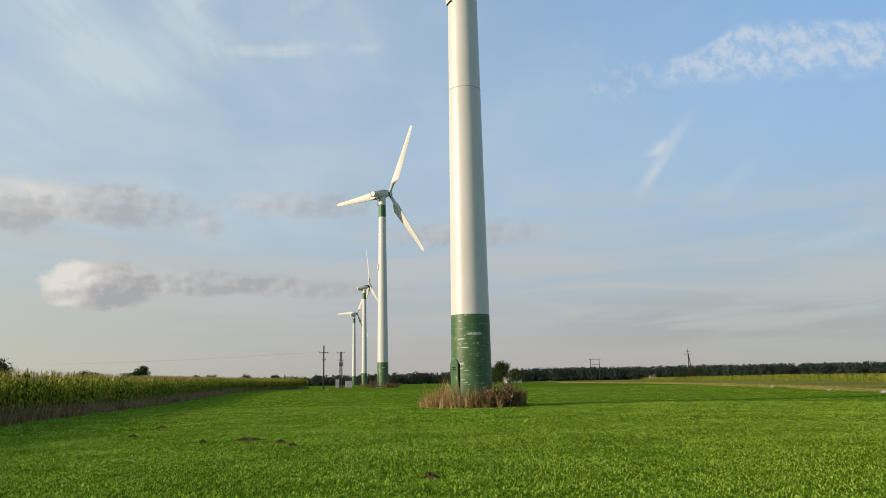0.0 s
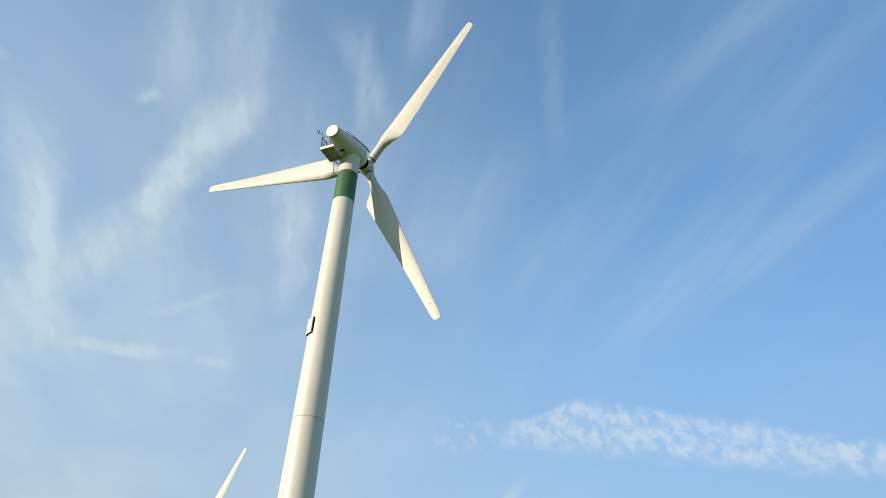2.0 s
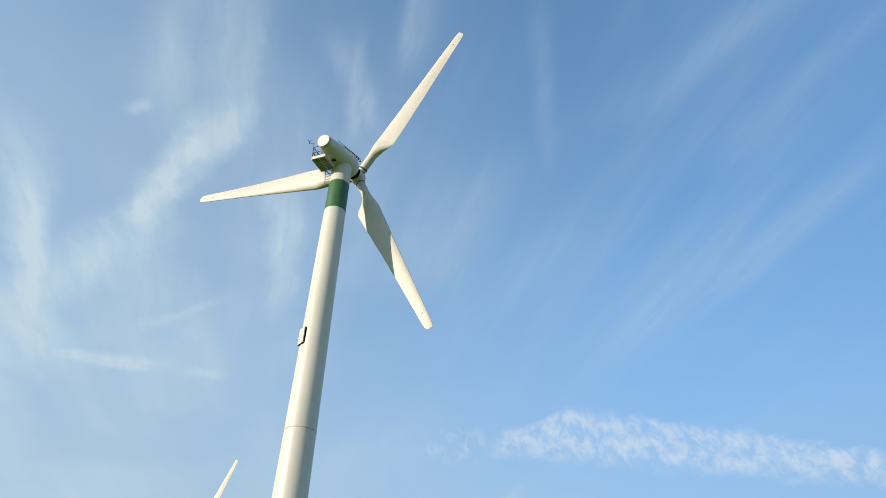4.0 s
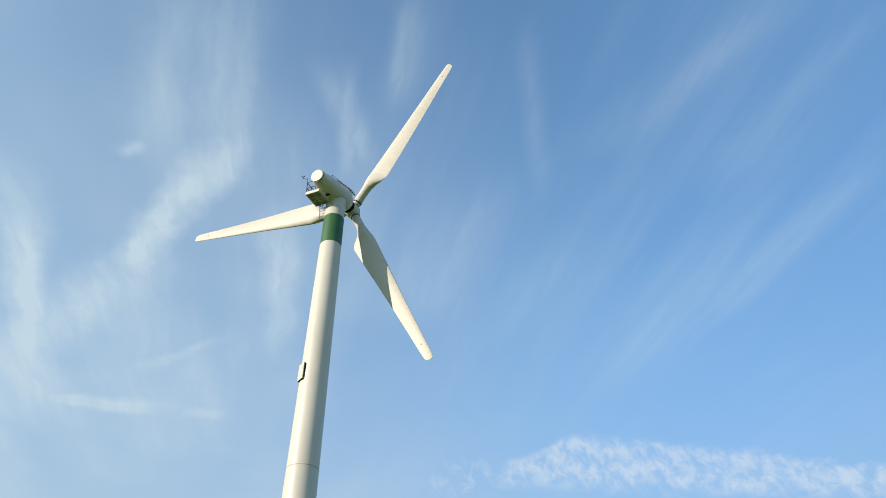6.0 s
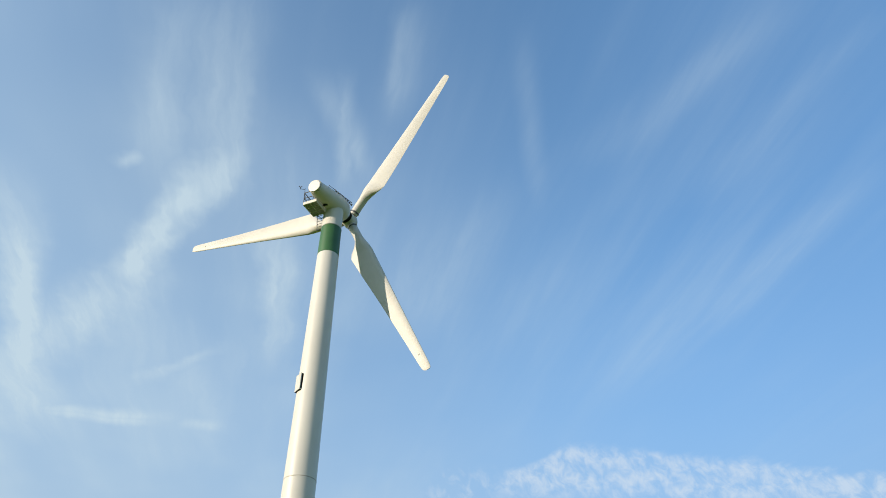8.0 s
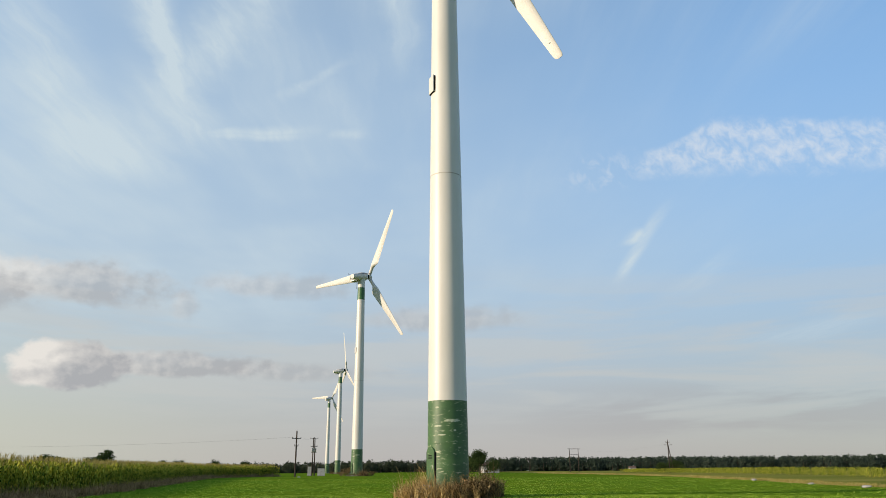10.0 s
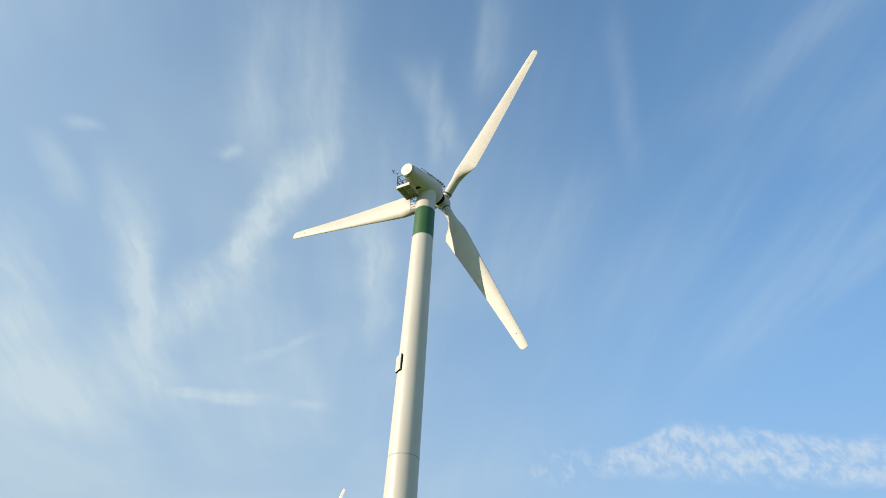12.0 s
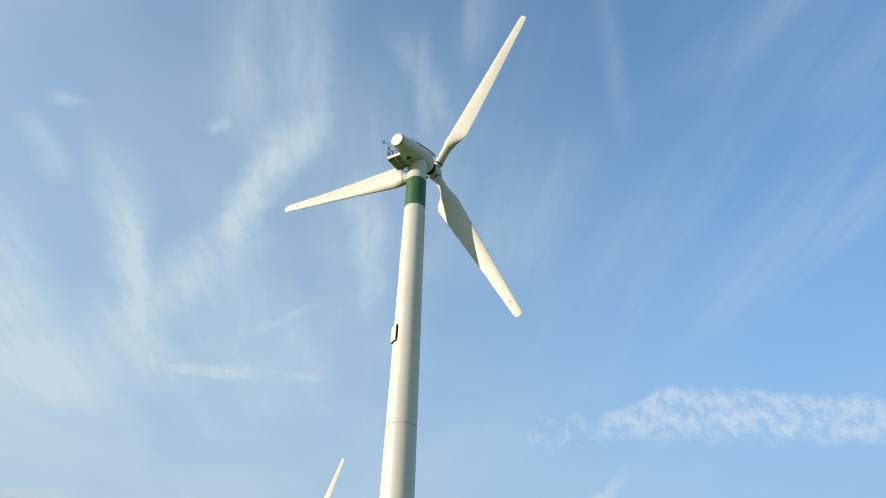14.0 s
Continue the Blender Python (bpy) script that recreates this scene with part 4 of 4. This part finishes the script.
rng = np.random.default_rng(21)
spots = []
for k in range(1650):
    az = rng.uniform(5.5, 48)
    d = rng.uniform(820, 900) - 3 * (az - 8)
    h = d * math.tan(radians(0.86 - 0.005 * (az - 9))) + 0.3 + rng.normal(0, 0.5)
    row = rng.uniform()
    spots.append((*at(az, d), h * (rng.uniform(0.35, 0.7) if row < 0.45 else 1.0), rng.uniform(7, 11)))
woods("pine_forest", "long dark forest edge beyond the fields, hazed blue-green", spots, M["pine"], 31, 80, 1.25)
spots = []
for k in range(700):
    az = rng.uniform(-16, 6.5)
    d = rng.uniform(600, 660)
    h = d * math.tan(radians(0.62 + 0.2 * noise.noise(Vector((az * 0.8, 2.0, 0))) + 0.012 * (az + 10))) + 1.0 + rng.normal(0, 0.7)
    spots.append((*at(az, d), max(h, 4) * rng.uniform(0.45, 1.0), rng.uniform(5, 9)))
woods("tree_belt", "belt of dark green trees behind the turbines", spots, M["belt"], 33, 110, 0.8)
spots = []
for k in range(520):
    az = rng.uniform(-60, -14)
    d = rng.uniform(780, 840)
    spots.append((*at(az, d), rng.uniform(6, 9), rng.uniform(5, 9)))
woods("far_wood", "low far line of dark trees beyond the corn", spots, M["belt"], 35, 45, 0.9)


# ---- strips of field on the right ----
def strip_field(name, az0, az1, d0, d1, z, mat, label):
    bm = bmesh.new()
    n, rad = 40, 22
    grid = []
    for i in range(n + 1):
        az = az0 + (az1 - az0) * i / n
        ds = np.geomspace(d0(az), d1(az), rad + 1)
        grid.append([bm.verts.new((*at(az, d), hgt(*at(az, d)) + z)) for d in ds])
    for a, b in zip(grid, grid[1:]):
        for j in range(22):
            bm.faces.new((a[j], b[j], b[j + 1], a[j + 1]))
    bmesh.ops.recalc_face_normals(bm, faces=bm.faces)
    return tagged(part(name, bm, mat), label, "field", kind="structure")


def right_edge(az):
    """Distance along a bearing to the line x = 45 where the crop ends."""
    return 45.0 / math.sin(radians(az))


strip_field("stubble_strip", 5, 60, lambda a: right_edge(a), lambda a: 780.0, 0.07, M["stubble"], "strip of dry yellow stubble beyond the green crop")


def strip_growth():
    rng = np.random.default_rng(51)
    sets = []
    n = 8000
    y = rng.uniform(45, 300, n)
    x = 44.5 + 4.5 * rng.uniform(0, 1, n) ** 1.5 + 0.6 * np.sin(y * 0.2)
    for k in range(4):
        mv, mtri = stalk_model(rng, 6, 0.48, 0.35, 0.035, 0.9)
        q = np.stack([x[k::4], y[k::4], height(x[k::4], y[k::4])], -1)
        sets.append(spread(q, rng.uniform(0, 6.28, len(q)), rng.uniform(0.4, 1.1, len(q)), mv, mtri))
    tagged(many("dry_margin", sets, M["margin"]), "margin of dry yellow grass at the crop's edge", "dry grass", kind="stuff")
    # distant corn beyond the margin
    sets = []
    n = 2600
    y = rng.uniform(95, 330, n)
    x = 62 + 0.10 * (y - 95) + rng.uniform(0, 9, n)
    for k in range(4):
        v, t, _, _ = corn_model(rng)
        q = np.stack([x[k::4], y[k::4], height(x[k::4], y[k::4])], -1)
        sets.append(spread(q, rng.uniform(0, 6.28, len(q)), rng.uniform(0.5, 0.62, len(q)), v, t))
    tagged(many("low_corn_strip", sets, M["corn"]), "low strip of yellowing corn far across the field", "corn", kind="stuff")


strip_growth()


# ---- poles and wires ----
def pole_thing(az, dist, m_turn, builder, label, group="utility poles"):
    x, y = at(az, dist)
    th = new("utility_pole")
    th.matrix_basis = pose(x, y, hgt(x, y), 0, 0, m_turn)
    tagged(th, label, "utility pole", group)
    builder(th)
    return th


def insulator(bm, x, y, z):
    rod(bm, (x, y, z), (x, y, z + 0.12), 0.03, 8)
    rod(bm, (x, y, z + 0.10), (x, y, z + 0.30), 0.075, 8, 0.04)


def single_pole(th):
    part("pole", rod(bmesh.new(), (0, 0, -0.3), (0, 0, 9.8), 0.19, 12, 0.14), M["wood"], th)
    for l, z in ((2.0, 8.2), (0.9, 6.6)):
        part("crossarm", box(bmesh.new(), l, 0.16, 0.16, pose(0, 0, z)), M["dark_steel"], th)
    for px, z in ((-0.95, 8.25), (0.95, 8.25), (0, 9.8), (-0.4, 6.65), (0.4, 6.65)):
        bm = bmesh.new()
        insulator(bm, px, 0, z)
        part("insulator", bm, M["porcelain"], th)


def transformer_pole(th):
    for s in (-0.35, 0.35):
        part("pole", rod(bmesh.new(), (s, 0, -0.3), (s * 0.5, 0, 10.3), 0.18, 12, 0.13), M["wood"], th)
    for z, l in ((10.0, 2.2), (7.9, 1.9), (6.3, 1.5)):
        part("crossarm", box(bmesh.new(), l, 0.12, 0.12, pose(0, 0, z)), M["dark_steel"], th)
    tr = part("transformer", box(bmesh.new(), 1.3, 0.8, 1.1, pose(0, 0.1, 6.95), 0.06), M["grey_metal"], th, "grey pole transformer")
    bm = bmesh.new()
    for k in range(7):
        box(bm, 0.03, 0.12, 0.9, pose(-0.5 + k * 0.165, -0.36, 6.95))
    part("cooling_fin", bm, M["grey_metal"], tr)
    for px, z in ((-1, 10.05), (0, 10.1), (1, 10.05), (-0.85, 7.95), (0.85, 7.95)):
        bm = bmesh.new()
        insulator(bm, px, 0, z)
        part("insulator", bm, M["porcelain"], th)


def portal_pole(th):
    for s in (-2.3, 2.3):
        part("pole", rod(bmesh.new(), (s, 0, -0.3), (s, 0, 11.6), 0.22, 12, 0.15), M["wood"], th)
    part("crossarm", box(bmesh.new(), 6.4, 0.18, 0.22, pose(0, 0, 11.4)), M["dark_steel"], th)
    part("crossarm", box(bmesh.new(), 4.6, 0.15, 0.18, pose(0, 0, 8.6)), M["dark_steel"], th)
    for px in (-2.9, 0, 2.9):
        bm = bmesh.new()
        insulator(bm, px, 0, 11.5)
        part("insulator", bm, M["porcelain"], th)
    for px in (-1.3, 0, 1.3):
        bm = bmesh.new()
        insulator(bm, px, 0, 8.7)
        part("insulator", bm, M["porcelain"], th)


def a_pole(th):
    part("pole", rod(bmesh.new(), (0, 0, -0.3), (0, 0, 10.2), 0.17, 12, 0.12), M["wood"], th)
    part("strut", rod(bmesh.new(), (1.3, 0.2, -0.3), (0.12, 0.05, 8.6), 0.17, 10, 0.13), M["wood"], th)
    for l, z in ((2.4, 8.7), (1.2, 9.5)):
        part("crossarm", box(bmesh.new(), l, 0.12, 0.12, pose(0, 0, z)), M["dark_steel"], th)
    for px, z in ((-1.15, 8.75), (1.15, 8.75), (-0.55, 9.55), (0.55, 9.55), (0, 10.2)):
        bm = bmesh.new()
        insulator(bm, px, 0, z)
        part("insulator", bm, M["porcelain"], th)


pole_thing(-9.03, 172, 20, single_pole, "dark wooden power pole with one crossarm and insulators")
pole_thing(-7.74, 218, 10, transformer_pole, "dark wooden double pole carrying a grey transformer")
pole_thing(11.5, 400, 5, portal_pole, "two-legged wooden portal pole with a broad crossarm")
pole_thing(18.2, 260, -10, a_pole, "dark wooden power pole with a slanting strut")
pole_thing(8.2, 560, 0, single_pole, "far wooden power pole with one crossarm")


def wire(a, b, sag):
    bm = bmesh.new()
    a, b = Vector(a), Vector(b)
    n = 14
    prev = None
    for k in range(n + 1):
        f = k / n
        p = a.lerp(b, f) - Vector((0, 0, 4 * sag * f * (1 - f)))
        if prev is not None:
            rod(bm, prev, p, 0.0035, 4)
        prev = p
    tagged(part("overhead_wire", bm, M["wire"]), "thin grey overhead power wire between poles", "wire", "overhead wires")


def pole_top(az, d, z, dx=0.0):
    x, y = at(az, d)
    return (x + dx, y, hgt(x, y) + z)


for dx in (-0.95, 0.0, 0.95):
    wire(pole_top(-9.03, 172, 8.5, dx), pole_top(-7.74, 218, 10.3, dx), 0.6)
    wire(pole_top(-9.03, 172, 8.5, dx), pole_top(-44, 240, 9.0, dx), 2.0)
for dx in (-2.9, 0.0, 2.9):
    wire(pole_top(11.5, 400, 11.8, dx), pole_top(18.2, 260, 9.2, dx * 0.4), 2.2)
    wire(pole_top(11.5, 400, 11.8, dx), pole_top(8.2, 560, 9.0, dx * 0.4), 2.4)


# ---- cabinets and houses far off ----
def cabinet(az, dist, w, d, h):
    x, y = at(az, dist)
    th = new("switch_cabinet")
    th.matrix_basis = pose(x, y, hgt(x, y), 0, 0, 8)
    tagged(th, "grey metal electrical cabinet on a concrete footing", "cabinet", "cabinets by the poles")
    part("footing", box(bmesh.new(), w + 0.2, d + 0.2, 0.25, pose(0, 0, 0.08), 0.02), M["concrete"], th)
    part("body", box(bmesh.new(), w, d, h, pose(0, 0, 0.2 + h / 2), 0.03), M["grey_metal"], th)
    part("cap", box(bmesh.new(), w + 0.12, d + 0.12, 0.08, pose(0, 0, 0.24 + h), 0.02), M["concrete"], th)
    for s in (-1, 1):
        dr = part("door", box(bmesh.new(), w / 2 - 0.06, 0.04, h - 0.2, pose(s * w / 4, -d / 2 - 0.015, 0.2 + h / 2), 0.01), M["grey_metal"], th)
        part("handle", box(bmesh.new(), 0.03, 0.05, 0.2, pose(s * 0.08, -d / 2 - 0.05, 0.2 + h / 2)), M["dark"], dr)


cabinet(-7.15, 212, 1.9, 1.2, 1.7)
cabinet(-8.0, 220, 1.0, 0.9, 2.2)


def house(az, dist, w, d, h, roof, turn, label):
    x, y = at(az, dist)
    th = new("house")
    th.matrix_basis = pose(x, y, hgt(x, y), 0, 0, turn)
    tagged(th, label, "house", "far houses")
    part("wall", box(bmesh.new(), w, d, h, pose(0, 0, h / 2 - 0.1)), M["plaster"], th)
    bm = bmesh.new()
    v = [bm.verts.new(p) for p in ((-w / 2 - 0.4, -d / 2 - 0.4, h - 0.15), (w / 2 + 0.4, -d / 2 - 0.4, h - 0.15), (w / 2 + 0.4, d / 2 + 0.4, h - 0.15), (-w / 2 - 0.4, d / 2 + 0.4, h - 0.15),
                                   (-w / 2 - 0.4, 0, h + roof), (w / 2 + 0.4, 0, h + roof))]
    for f in ((0, 1, 5, 4), (2, 3, 4, 5), (0, 4, 3), (1, 2, 5), (0, 3, 2, 1)):
        bm.faces.new([v[i] for i in f])
    ro = part("roof", bm, M["tiles"], th)
    part("chimney", box(bmesh.new(), 0.6, 0.6, 1.4, pose(w * 0.2, 0.3, h + roof)), M["plaster"], ro)
    k = max(2, int(w / 2.6))
    for i in range(k):
        px = -w / 2 + w * (i + 0.5) / k
        wi = part("window", box(bmesh.new(), 1.15, 0.08, 1.35, pose(px, -d / 2 - 0.02, h * 0.55)), M["plaster"], th)
        part("pane", box(bmesh.new(), 0.95, 0.06, 1.15, pose(px, -d / 2 - 0.05, h * 0.55)), M["glass"], wi)


house(5.3, 350, 7.0, 6, 3.0, 1.6, 10, "small pale house with a dark tiled roof among trees")
house(-3.0, 640, 6.0, 5, 2.2, 1.3, -15, "far grey farmhouse with a dark tiled roof")
house(15.6, 790, 6.0, 5, 3.0, 1.4, 0, "far pale house at the forest edge")


# ---- pale stones at the field's margin ----
def stone(az, dist, w):
    x, y = at(az, dist)
    bm = bmesh.new()
    bmesh.ops.create_icosphere(bm, subdivisions=3, radius=0.5)
    for v in bm.verts:
        k = 1 + 0.35 * noise.noise(v.co * 2.2 + Vector((az, dist, 0)))
        v.co = Vector((v.co.x * w * 1.5 * k, v.co.y * w * k, v.co.z * w * 0.5 * k))
    ob = part("field_stone", bm, M["concrete"], m=pose(x, y, hgt(x, y) + w * 0.12, 0, 0, az * 40), smooth=True)
    tagged(ob, "pale weathered stone lying at the crop's edge", "stone", "field stones")


for q in ((23.7, 112, 0.7), (27.2, 96, 0.5), (30.4, 86, 0.6), (-8.75, 166, 0.5)):
    stone(*q)
